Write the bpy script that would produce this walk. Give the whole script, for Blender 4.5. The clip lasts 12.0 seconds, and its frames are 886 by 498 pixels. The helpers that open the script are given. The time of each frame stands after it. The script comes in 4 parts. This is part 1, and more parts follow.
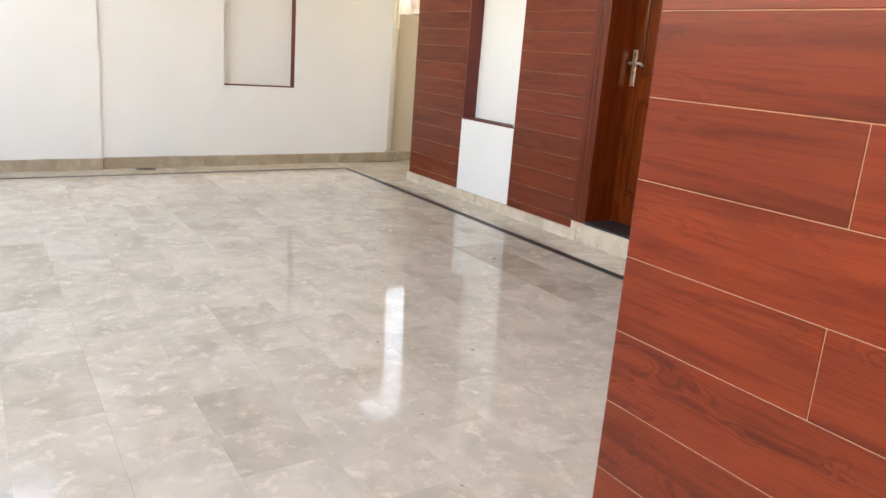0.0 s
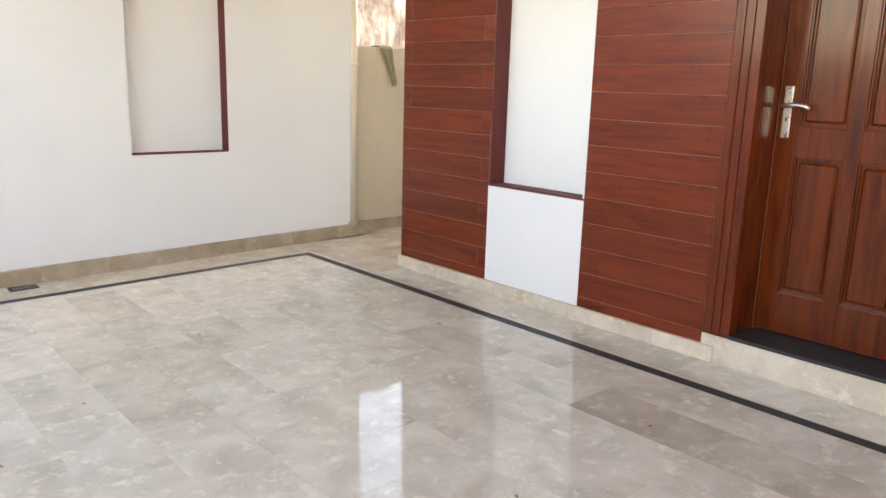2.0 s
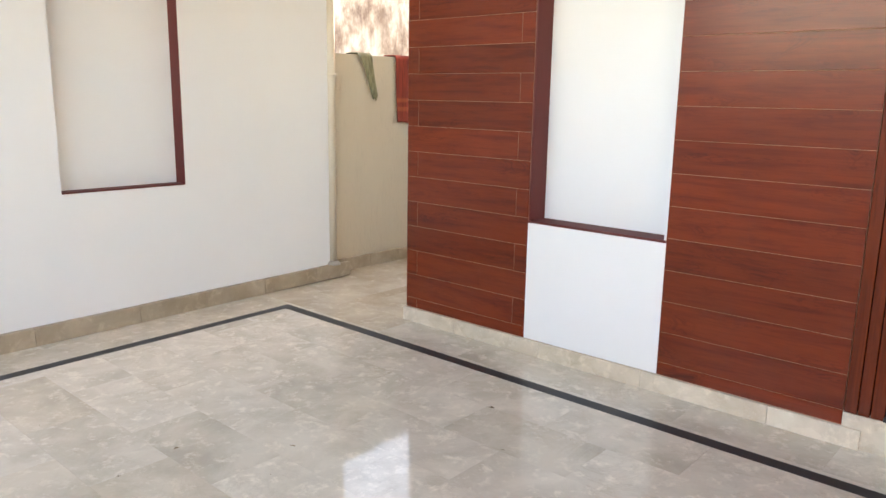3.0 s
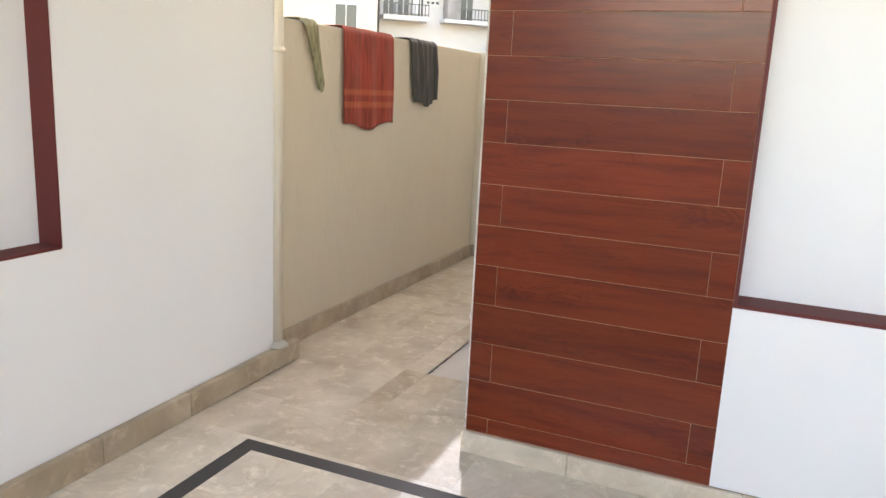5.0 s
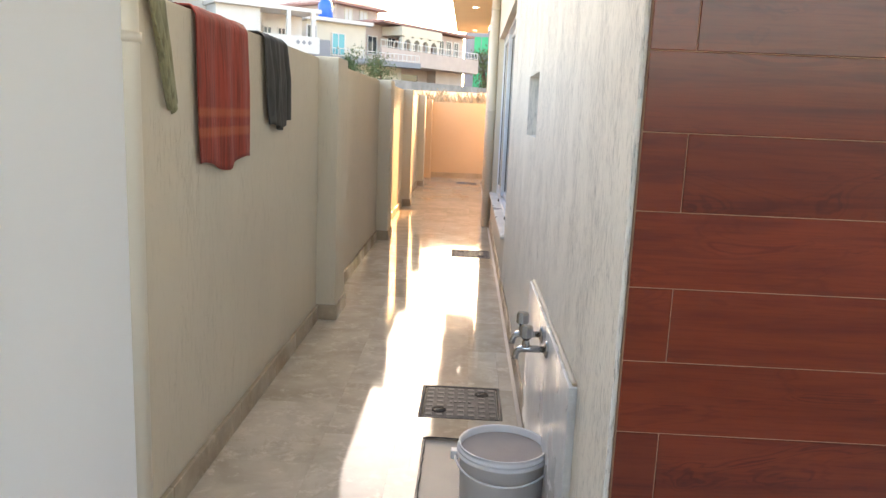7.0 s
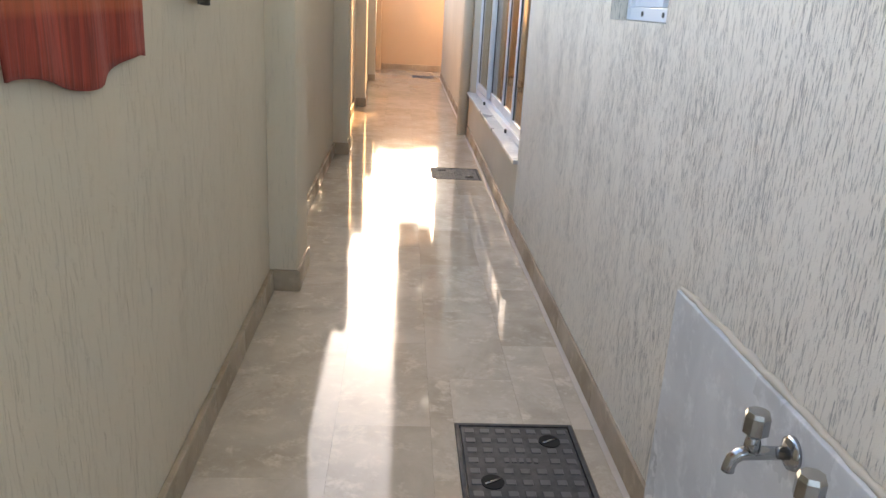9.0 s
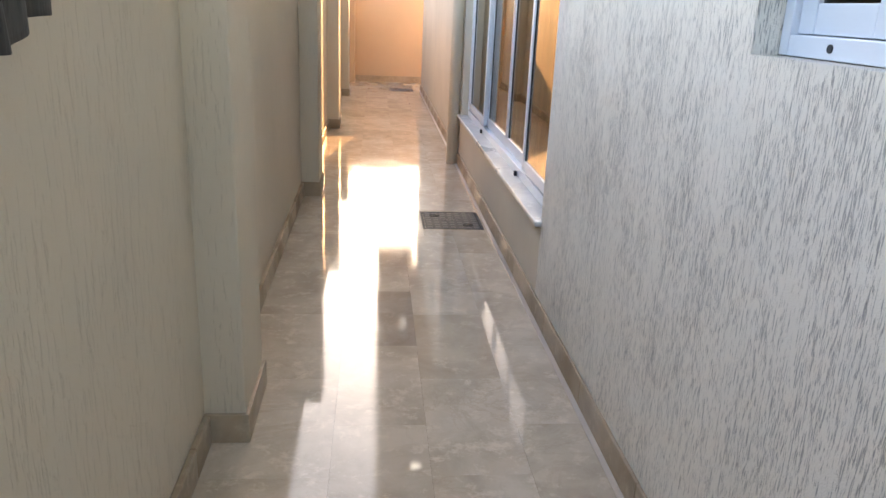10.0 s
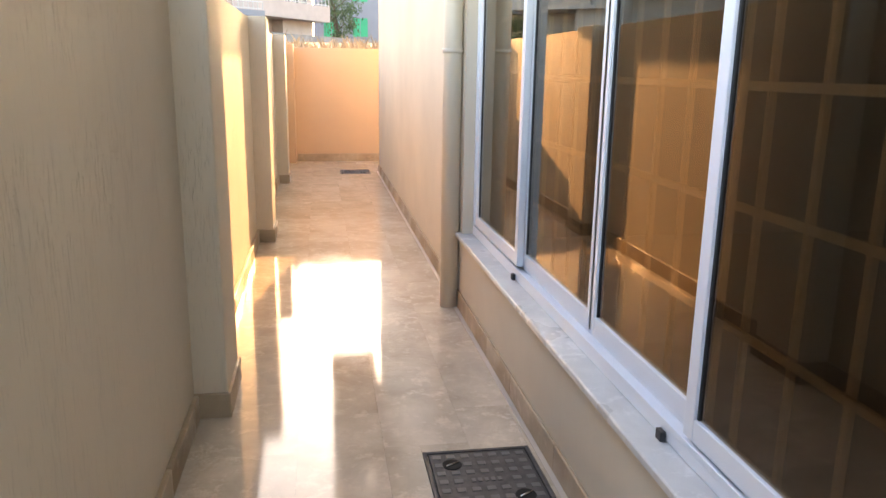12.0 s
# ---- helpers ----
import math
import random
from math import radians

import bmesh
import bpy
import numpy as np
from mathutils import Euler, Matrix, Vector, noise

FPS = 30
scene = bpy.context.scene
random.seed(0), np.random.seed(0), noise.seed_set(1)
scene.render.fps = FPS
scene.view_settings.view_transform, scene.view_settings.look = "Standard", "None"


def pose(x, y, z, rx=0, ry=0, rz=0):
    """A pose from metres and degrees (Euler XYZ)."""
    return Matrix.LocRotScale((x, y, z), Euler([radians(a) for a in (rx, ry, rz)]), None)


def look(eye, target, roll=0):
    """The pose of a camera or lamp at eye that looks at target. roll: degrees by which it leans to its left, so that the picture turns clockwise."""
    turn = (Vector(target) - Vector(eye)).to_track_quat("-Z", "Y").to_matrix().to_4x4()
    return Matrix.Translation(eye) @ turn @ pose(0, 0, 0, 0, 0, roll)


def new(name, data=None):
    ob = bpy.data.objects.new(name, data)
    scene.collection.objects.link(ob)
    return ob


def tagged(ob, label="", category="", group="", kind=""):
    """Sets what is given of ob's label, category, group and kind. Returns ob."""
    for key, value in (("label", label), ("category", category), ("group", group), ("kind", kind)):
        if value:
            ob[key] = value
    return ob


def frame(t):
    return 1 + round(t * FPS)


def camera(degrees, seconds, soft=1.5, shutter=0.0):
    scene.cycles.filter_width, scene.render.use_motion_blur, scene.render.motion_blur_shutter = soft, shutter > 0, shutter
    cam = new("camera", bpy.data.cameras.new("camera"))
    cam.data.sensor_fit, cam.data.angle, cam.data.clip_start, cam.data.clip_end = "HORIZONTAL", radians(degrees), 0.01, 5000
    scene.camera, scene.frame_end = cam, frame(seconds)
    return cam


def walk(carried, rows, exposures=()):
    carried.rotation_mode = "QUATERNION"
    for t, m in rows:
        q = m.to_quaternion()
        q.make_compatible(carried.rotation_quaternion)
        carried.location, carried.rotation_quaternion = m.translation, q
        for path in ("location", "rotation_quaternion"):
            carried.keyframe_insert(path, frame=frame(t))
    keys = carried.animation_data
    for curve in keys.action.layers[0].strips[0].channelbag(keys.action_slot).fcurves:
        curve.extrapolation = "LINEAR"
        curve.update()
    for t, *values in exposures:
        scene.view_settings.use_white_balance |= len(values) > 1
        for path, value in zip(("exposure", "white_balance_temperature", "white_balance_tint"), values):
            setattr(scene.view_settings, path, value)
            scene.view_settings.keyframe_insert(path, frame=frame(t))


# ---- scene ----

cam = camera(61.3, 12.0)
PATH = [
    (0, (7.756, -3.776, 1.288), (6.131, -2.728, 0.78), 4.4),
    (0.5, (7.225, -3.672, 1.3), (5.664, -2.527, 0.799), 2.4),
    (1, (6.673, -3.639, 1.321), (5.098, -2.493, 0.87), 5.2),
    (1.5, (6.063, -3.622, 1.326), (4.624, -2.316, 0.855), 2.4),
    (2, (5.478, -3.509, 1.36), (4.034, -2.194, 0.931), 1.7),
    (2.5, (4.899, -3.428, 1.363), (3.561, -1.989, 0.992), 2.1),
    (3, (4.321, -3.223, 1.371), (3.017, -1.76, 0.971), 1.0),
    (3.2, (4.087, -3.166, 1.4), (2.755, -1.728, 1.006), 2.1),
    (4.8, (2.291, -2.605, 1.377), (1.363, -0.885, 0.954), 3.3),
    (5, (2.082, -2.537, 1.371), (1.325, -0.733, 0.955), 2.8),
    (5.5, (1.687, -2.237, 1.394), (1.062, -0.375, 1.018), 1.1),
    (6, (1.311, -1.944, 1.396), (0.817, -0.032, 1.076), 4.3),
    (6.5, (1.014, -1.698, 1.401), (0.817, 0.258, 1.033), 2.4),
    (6.7, (0.936, -1.589, 1.386), (0.804, 0.374, 1.029), 2.3),
    (8.3, (0.495, -0.649, 1.342), (0.646, 1.292, 0.883), 2.3),
    (8.5, (0.493, -0.462, 1.354), (0.598, 1.471, 0.851), 2.6),
    (9, (0.443, 0.07, 1.298), (0.57, 1.964, 0.669), 3.2),
    (9.5, (0.396, 0.611, 1.31), (0.618, 2.49, 0.661), 1.2),
    (10, (0.39, 1.194, 1.337), (0.577, 3.087, 0.718), 2.5),
    (10.5, (0.375, 1.862, 1.324), (0.729, 3.741, 0.738), 1.3),
    (11, (0.363, 2.46, 1.34), (0.63, 4.362, 0.781), 1.7),
    (11.5, (0.358, 3.098, 1.322), (0.689, 5.004, 0.818), 3.0),
    (12, (0.373, 3.71, 1.319), (0.691, 5.629, 0.854), 0.9),
]
walk(cam, [(t, look(eye, target, roll)) for t, eye, target, roll in PATH],
     ((0.0, 3.4, 9000, 21), (2.0, 3.4, 8400, 21), (3.2, 3.4, 8300, 21), (5.0, 3.38, 8200, 21), (5.5, 3.42, 8000, 20), (6.0, 3.38, 7800, 19), (6.5, 3.2, 7600, 18), (8.5, 2.8, 7300, 17), (9.0, 2.95, 7100, 16), (9.5, 2.95, 7000, 16), (10.0, 2.88, 6900, 16), (10.5, 2.92, 6900, 16), (11.5, 2.92, 7000, 17), (12.0, 3.1, 7350, 18)))

SUN_DIR = Vector((0.205, 1.0, 0.277)).normalized()


# ---- world, sun and exposure ----
def make_world():
    world = bpy.data.worlds.new("sky")
    scene.world = world
    world.use_nodes = True
    nt = world.node_tree
    nt.nodes.clear()
    sky = nt.nodes.new("ShaderNodeTexSky")
    sky.sky_type, sky.sun_disc = "NISHITA", False
    sky.sun_elevation = math.asin(SUN_DIR.z)
    sky.sun_rotation = math.atan2(SUN_DIR.x, SUN_DIR.y)
    sky.dust_density, sky.air_density, sky.ozone_density = 1.5, 1.0, 0.6
    bg = nt.nodes.new("ShaderNodeBackground")
    bg.inputs["Strength"].default_value = 0.15
    out = nt.nodes.new("ShaderNodeOutputWorld")
    nt.links.new(sky.outputs[0], bg.inputs["Color"])
    nt.links.new(bg.outputs[0], out.inputs["Surface"])
    sun = new("sun", bpy.data.lights.new("sun", "SUN"))
    sun.data.energy, sun.data.angle, sun.data.color = 2.6, radians(0.5), (1.0, 0.56, 0.23)
    sun.matrix_world = look(SUN_DIR * 60, (0, 0, 0))


make_world()


# ---- materials ----
class Mat:
    """A node material in the making."""

    def __init__(self, name, rough=0.5, metal=0.0, base=(0.5, 0.5, 0.5)):
        self.m = bpy.data.materials.new(name)
        self.m.use_nodes = True
        self.nt = self.m.node_tree
        self.b = self.nt.nodes["Principled BSDF"]
        self.b.inputs["Roughness"].default_value = rough
        self.b.inputs["Metallic"].default_value = metal
        self.b.inputs["Base Color"].default_value = (*base, 1)

    def node(self, kind, **values):
        n = self.nt.nodes.new(kind)
        for k, v in values.items():
            n.inputs[k].default_value = v
        return n

    def link(self, a, b):
        self.nt.links.new(a, b)

    def coords(self, scale=(1, 1, 1), shift=False):
        """Object coordinates; shift moves them by each object's random number."""
        tc = self.node("ShaderNodeTexCoord")
        mp = self.node("ShaderNodeMapping")
        mp.inputs["Scale"].default_value = scale
        self.link(tc.outputs["Object"], mp.inputs["Vector"])
        if shift:
            info = self.node("ShaderNodeObjectInfo")
            mul = self.node("ShaderNodeVectorMath")
            mul.operation = "MULTIPLY"
            comb = self.node("ShaderNodeCombineXYZ")
            for i in range(3):
                self.link(info.outputs["Random"], comb.inputs[i])
            mul.inputs[1].default_value = (37.0, 71.0, 53.0)
            self.link(comb.outputs[0], mul.inputs[0])
            self.link(mul.outputs[0], mp.inputs["Location"])
        return mp.outputs[0]

    def noise(self, vec, scale, detail=4.0, rough=0.55, distort=0.0):
        n = self.node("ShaderNodeTexNoise", Scale=scale, Detail=detail, Roughness=rough, Distortion=distort)
        self.link(vec, n.inputs["Vector"])
        return n.outputs["Fac"]

    def ramp(self, fac, stops):
        n = self.node("ShaderNodeValToRGB")
        e = n.color_ramp.elements
        while len(e) < len(stops):
            e.new(0.5)
        for el, (p, c) in zip(e, stops):
            el.position = p
            el.color = (*c, 1) if len(c) == 3 else (c[0], c[0], c[0], 1)
        self.link(fac, n.inputs["Fac"])
        return n.outputs["Color"]

    def mix(self, fac, a, b, mode="MIX"):
        n = self.nt.nodes.new("ShaderNodeMix")
        n.data_type, n.blend_type = "RGBA", mode
        for sock, v in ((n.inputs[0], fac), (n.inputs[6], a), (n.inputs[7], b)):
            if isinstance(v, (int, float)):
                sock.default_value = v
            elif isinstance(v, tuple):
                sock.default_value = (*v, 1)
            else:
                self.link(v, sock)
        return n.outputs[2]

    def map(self, fac, lo, hi, to_lo, to_hi):
        n = self.node("ShaderNodeMapRange")
        self.link(fac, n.inputs[0])
        for i, v in enumerate((lo, hi, to_lo, to_hi)):
            n.inputs[i + 1].default_value = v
        return n.outputs[0]

    def random(self):
        return self.node("ShaderNodeObjectInfo").outputs["Random"]

    def colour(self, c):
        self.link(c, self.b.inputs["Base Color"])

    def roughness(self, f):
        self.link(f, self.b.inputs["Roughness"])

    def bump(self, height, strength=0.5, distance=0.003):
        n = self.node("ShaderNodeBump", Strength=strength, Distance=distance)
        self.link(height, n.inputs["Height"])
        self.link(n.outputs[0], self.b.inputs["Normal"])
        return self


def paint(name, base, rough=0.55, vary=0.06, grain=140.0, strength=0.08):
    """Plain wall paint or plastic with faint stains and grain."""
    m = Mat(name, rough)
    v = m.coords()
    big = m.noise(v, 1.3, 5)
    dark = tuple(c * (1 - vary * 1.6) for c in base)
    m.colour(m.ramp(big, [(0.3, dark), (0.7, base)]))
    m.bump(m.noise(v, grain, 3), strength, 0.002)
    return m.m


def dragged_plaster(name, base, groove_shade=0.7, depth=0.006, density=0.0, pitch=165.0):
    """Cream wall coat dragged downwards, which leaves short upright grooves, their shade put into the colour."""
    m = Mat(name, 0.62)
    lines = m.noise(m.coords((1, 1, 0.075)), pitch, 4.0, 0.65, 0.5)
    patch = m.noise(m.coords((1, 1, 0.5)), 6.0, 3)
    sparse = m.map(patch, 0.3, 0.7, 0.53 - density, 0.62 - density)
    n = m.node("ShaderNodeMath")
    n.operation = "SUBTRACT"
    m.link(lines, n.inputs[0])
    m.link(sparse, n.inputs[1])
    cut = m.map(n.outputs[0], 0.0, 0.03, 0.0, 1.0)
    fine = m.noise(m.coords(), 260.0, 3)
    stains = m.noise(m.coords((1, 1, 0.4)), 1.1, 5, 0.6)
    dull = tuple(c * 0.92 for c in base)
    body = m.ramp(stains, [(0.32, dull), (0.66, base)])
    # grooves get a darker colour, for the shade that bump alone doesn't cast
    m.colour(m.mix(cut, body, m.mix(groove_shade, body, tuple(c * 0.45 for c in base))))
    h = m.node("ShaderNodeMath")
    h.operation = "MULTIPLY_ADD"
    m.link(cut, h.inputs[0])
    h.inputs[1].default_value = -1.0
    s = m.map(fine, 0.2, 0.8, 0.0, 0.22)
    m.link(s, h.inputs[2])
    m.bump(h.outputs[0], 0.75, depth)
    return m.m


def marble(name, light, dark, brown, rough=0.09, odd=0.93, gloss=0.5):
    """Polished cream marble: clouds, small fossils and brown veins, each tile with its own cut."""
    m = Mat(name, rough)
    v = m.coords((1, 1, 1), True)
    clouds = m.noise(v, 3.6, 9, 0.62, 0.4)
    flakes = m.noise(v, 13.0, 7, 0.7, 0.25)
    veins = m.noise(v, 2.2, 8, 0.7, 2.6)
    body = m.ramp(clouds, [(0.33, dark), (0.62, light)])
    pale = m.map(flakes, 0.53, 0.66, 0.0, 0.85)
    body = m.mix(pale, body, tuple(min(1, c * 1.16) for c in light))
    line = m.ramp(veins, [(0.465, (0, 0, 0)), (0.5, (1, 1, 1)), (0.535, (0, 0, 0))])
    few = m.map(m.noise(v, 1.7, 2), 0.45, 0.7, 0.0, 0.22)
    mask = m.node("ShaderNodeMath")
    mask.operation = "MULTIPLY"
    m.link(line, mask.inputs[0])
    m.link(few, mask.inputs[1])
    body = m.mix(mask.outputs[0], body, brown)
    r = m.random()
    tone = m.ramp(r, [(0.0, (0.87, 0.86, 0.84)), (0.35, (1.0, 1.0, 1.0)), (odd - 0.02, (0.96, 0.96, 0.96)), (odd, (0.88, 0.855, 0.82))])
    m.colour(m.mix(1.0, body, tone, "MULTIPLY"))
    m.b.inputs["Specular IOR Level"].default_value = gloss
    m.roughness(m.map(m.noise(m.coords(), 2.4, 5), 0.3, 0.7, rough * 0.6, rough * 1.9))
    m.bump(m.noise(m.coords(), 3.0, 2), 0.02, 0.003)
    return m.m


def wood_tile(name, light, dark, rough=0.32):
    """Glazed wood-look plank: grain along x with dark smoky streaks, bowed rings and knots."""
    m = Mat(name, rough)
    v = m.coords((1, 1, 13), True)
    streak = m.noise(v, 1.9, 6, 0.6, 0.5)
    fibre = m.noise(m.coords((1, 1, 34), True), 7.0, 6, 0.7, 0.2)
    knot = m.noise(m.coords((1.0, 1.0, 3.6), True), 2.6, 3, 0.5, 1.2)
    smoke = m.noise(m.coords((1.0, 1.0, 7.0), True), 1.5, 5, 0.6, 0.8)
    body = m.ramp(streak, [(0.34, dark), (0.50, light), (0.68, tuple(c * 1.12 for c in light))])
    body = m.mix(m.map(smoke, 0.52, 0.72, 0.0, 0.45), body, tuple(c * 0.62 for c in dark))
    rings = m.node("ShaderNodeMath")
    rings.operation = "SINE"
    m.link(m.map(knot, 0.0, 1.0, 0.0, 110.0), rings.inputs[0])
    near = m.map(knot, 0.52, 0.66, 0.0, 0.55)
    both = m.node("ShaderNodeMath")
    both.operation = "MULTIPLY"
    m.link(m.map(rings.outputs[0], -0.2, 1.0, 0.0, 1.0), both.inputs[0])
    m.link(near, both.inputs[1])
    body = m.mix(both.outputs[0], body, tuple(c * 0.6 for c in dark))
    body = m.mix(m.map(fibre, 0.48, 0.72, 0.0, 0.55), body, tuple(c * 0.62 for c in dark))
    body = m.mix(m.map(knot, 0.68, 0.80, 0.0, 0.7), body, tuple(c * 0.4 for c in dark))
    tone = m.ramp(m.random(), [(0.0, (0.84, 0.84, 0.84)), (1.0, (1.08, 1.05, 1.02))])
    m.colour(m.mix(1.0, body, tone, "MULTIPLY"))
    m.roughness(m.map(fibre, 0.3, 0.7, rough * 0.8, rough * 1.35))
    m.b.inputs["Specular IOR Level"].default_value = 0.34
    m.bump(fibre, 0.10, 0.0015)
    return m.m


def varnished_wood(name, light, dark, axis=2, rough=0.22):
    """Reddish varnished hardwood, grain along one axis."""
    m = Mat(name, rough)
    sc = [14.0, 14.0, 14.0]
    sc[axis] = 1.0
    v = m.coords(tuple(sc), True)
    g = m.noise(v, 1.6, 7, 0.62, 0.7)
    sc2 = [60.0, 60.0, 60.0]
    sc2[axis] = 2.0
    pores = m.noise(m.coords(tuple(sc2), True), 2.0, 3)
    body = m.ramp(g, [(0.3, dark), (0.55, light), (0.75, tuple(c * 1.25 for c in light))])
    m.colour(m.mix(m.map(pores, 0.55, 0.75, 0.0, 0.45), body, tuple(c * 0.5 for c in dark)))
    m.b.inputs["Coat Weight"].default_value = 0.25
    m.b.inputs["Specular IOR Level"].default_value = 0.2
    m.b.inputs["Coat Roughness"].default_value = 0.12
    m.bump(pores, 0.08, 0.001)
    return m.m


def metal(name, base, rough, vary=0.25):
    m = Mat(name, rough, 1.0, base)
    m.roughness(m.map(m.noise(m.coords(), 22.0, 4), 0.3, 0.7, rough * (1 - vary), rough * (1 + vary)))
    return m.m


def cloth(name, base, stripe=None):
    m = Mat(name, 0.9)
    v = m.coords()
    weave = m.noise(m.coords((1, 1, 0.25)), 420.0, 2)
    blot = m.noise(m.coords((1, 1, 0.3)), 14.0, 5)
    body = m.ramp(blot, [(0.3, tuple(c * 0.62 for c in base)), (0.7, tuple(c * 1.12 for c in base))])
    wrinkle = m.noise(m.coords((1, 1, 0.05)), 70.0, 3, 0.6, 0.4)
    # wrinkles are darkened in the colour too, painting the shade of small folds
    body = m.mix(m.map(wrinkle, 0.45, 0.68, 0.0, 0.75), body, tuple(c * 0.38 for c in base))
    if stripe:
        sep = m.node("ShaderNodeSeparateXYZ")
        m.link(v, sep.inputs[0])
        low = m.ramp(m.map(sep.outputs["Z"], 1.2, 1.4, 0.0, 1.0),
                     [(0.0, (0, 0, 0)), (0.2, (0, 0, 0)), (0.27, (1, 1, 1)), (0.38, (1, 1, 1)), (0.43, (0, 0, 0)), (0.56, (0, 0, 0)),
                      (0.63, (1, 1, 1)), (0.72, (1, 1, 1)), (0.78, (0, 0, 0))])
        body = m.mix(low, body, m.mix(0.34, body, stripe))
    m.colour(body)
    m.b.inputs["Sheen Weight"].default_value = 0.04
    m.bump(wrinkle, 0.6, 0.006)
    return m.m


def tinted_glass(name, tint, f0=0.06):
    m = Mat(name)
    nt = m.nt
    nt.nodes.remove(m.b)
    out = nt.nodes["Material Output"]
    clear = m.node("ShaderNodeBsdfTransparent")
    clear.inputs[0].default_value = (*tint, 1)
    gloss = m.node("ShaderNodeBsdfGlossy", Roughness=0.012)
    gloss.inputs["Color"].default_value = (1, 0.95, 0.88, 1)
    lw = m.node("ShaderNodeLayerWeight", Blend=0.5)
    p = m.node("ShaderNodeMath")
    p.operation = "POWER"
    m.link(lw.outputs["Facing"], p.inputs[0])
    p.inputs[1].default_value = 5.0
    mx = m.node("ShaderNodeMixShader")
    m.link(m.map(p.outputs[0], 0.0, 1.0, f0, 1.0), mx.inputs[0])
    m.link(clear.outputs[0], mx.inputs[1])
    m.link(gloss.outputs[0], mx.inputs[2])
    m.link(mx.outputs[0], out.inputs["Surface"])
    return m.m


def stained_concrete(name):
    m = Mat(name, 0.85)
    v = m.coords((1, 1, 0.38))
    a = m.noise(v, 2.4, 9, 0.7, 0.2)
    b = m.noise(m.coords((1, 1, 0.2)), 3.2, 6, 0.6)
    body = m.ramp(a, [(0.40, (0.24, 0.17, 0.13)), (0.49, (0.46, 0.36, 0.28)), (0.58, (0.72, 0.64, 0.53))])
    m.colour(m.mix(m.map(b, 0.45, 0.7, 0.0, 0.5), body, (0.30, 0.21, 0.15)))
    m.bump(a, 0.4, 0.02)
    return m.m


def lot_soil(name):
    m = Mat(name, 0.95)
    a = m.noise(m.coords(), 0.35, 8, 0.65)
    b = m.noise(m.coords(), 9.0, 5)
    body = m.ramp(a, [(0.3, (0.20, 0.14, 0.09)), (0.6, (0.34, 0.25, 0.16)), (0.75, (0.24, 0.22, 0.12))])
    m.colour(m.mix(m.map(b, 0.4, 0.7, 0.0, 0.4), body, (0.16, 0.12, 0.08)))
    m.bump(b, 0.5, 0.03)
    return m.m


def leafy(name, a, b):
    m = Mat(name, 0.6)
    geo = m.node("ShaderNodeNewGeometry")
    m.colour(m.ramp(geo.outputs["Random Per Island"], [(0.0, a), (1.0, b)]))
    return m.m


def cast_iron(name):
    m = Mat(name, 0.62)
    m.b.inputs["Specular IOR Level"].default_value = 0.25
    a = m.noise(m.coords((1, 1, 1), True), 30.0, 5)
    m.colour(m.ramp(a, [(0.3, (0.04, 0.04, 0.042)), (0.7, (0.085, 0.083, 0.082))]))
    m.bump(m.noise(m.coords(), 220.0, 3), 0.3, 0.002)
    return m.m


def glow(name, colour, strength):
    m = Mat(name, 0.4, 0, (0.9, 0.9, 0.85))
    m.b.inputs["Emission Color"].default_value = (*colour, 1)
    m.b.inputs["Emission Strength"].default_value = strength
    return m.m


WHITE = paint("white_wall_paint", (0.78, 0.78, 0.775), 0.5, 0.03, 90.0, 0.05)
NICHE_RED = paint("oxblood_paint", (0.12, 0.012, 0.010), 0.65, 0.1)
CREAM_ROUGH = dragged_plaster("cream_dragged_plaster", (0.86, 0.80, 0.70), 0.9, 0.007, 0.012, 380.0)
CREAM_FINE = dragged_plaster("cream_combed_plaster", (0.61, 0.53, 0.41), 0.16, 0.0018, -0.02)
CREAM_SMOOTH = paint("cream_smooth_plaster", (0.66, 0.585, 0.47), 0.6, 0.1, 55.0, 0.16)
JOINT = paint("pale_cement_joint", (0.62, 0.55, 0.47), 0.45, 0.15)
CREAM_PAINT = paint("cream_soffit_paint", (0.70, 0.58, 0.40), 0.6, 0.04)
PEACH = paint("peach_wall_paint", (0.55, 0.395, 0.26), 0.65, 0.05, 60.0, 0.12)
PIPE = paint("cream_pipe_paint", (0.68, 0.605, 0.49), 0.35, 0.05)
PORCH_MARBLE = marble("polished_porch_marble", (0.68, 0.615, 0.515), (0.51, 0.455, 0.37), (0.30, 0.24, 0.17), 0.05, 0.95)
PATH_DARK = marble("grey_brown_path_marble", (0.40, 0.345, 0.285), (0.31, 0.26, 0.21), (0.2, 0.14, 0.09), 0.05, 0.99, 0.36)
PATH_MARBLE = marble("polished_path_marble", (0.60, 0.52, 0.42), (0.45, 0.38, 0.295), (0.26, 0.17, 0.09), 0.05, 0.93, 0.36)
SKIRT_MARBLE = marble("skirting_marble", (0.43, 0.345, 0.25), (0.31, 0.24, 0.165), (0.20, 0.135, 0.08), 0.4, 0.93)
STEP_MARBLE = marble("step_marble", (0.68, 0.59, 0.475), (0.52, 0.435, 0.335), (0.40, 0.27, 0.14), 0.2, 0.99)
GREY_MARBLE = marble("grey_white_marble", (0.70, 0.71, 0.71), (0.55, 0.56, 0.57), (0.45, 0.45, 0.46), 0.28, 0.99)
CEMENT = paint("cement_bed", (0.46, 0.43, 0.38), 0.5, 0.2, 40.0, 0.3)
BLACK_STONE = paint("black_granite", (0.022, 0.022, 0.025), 0.5, 0.2)
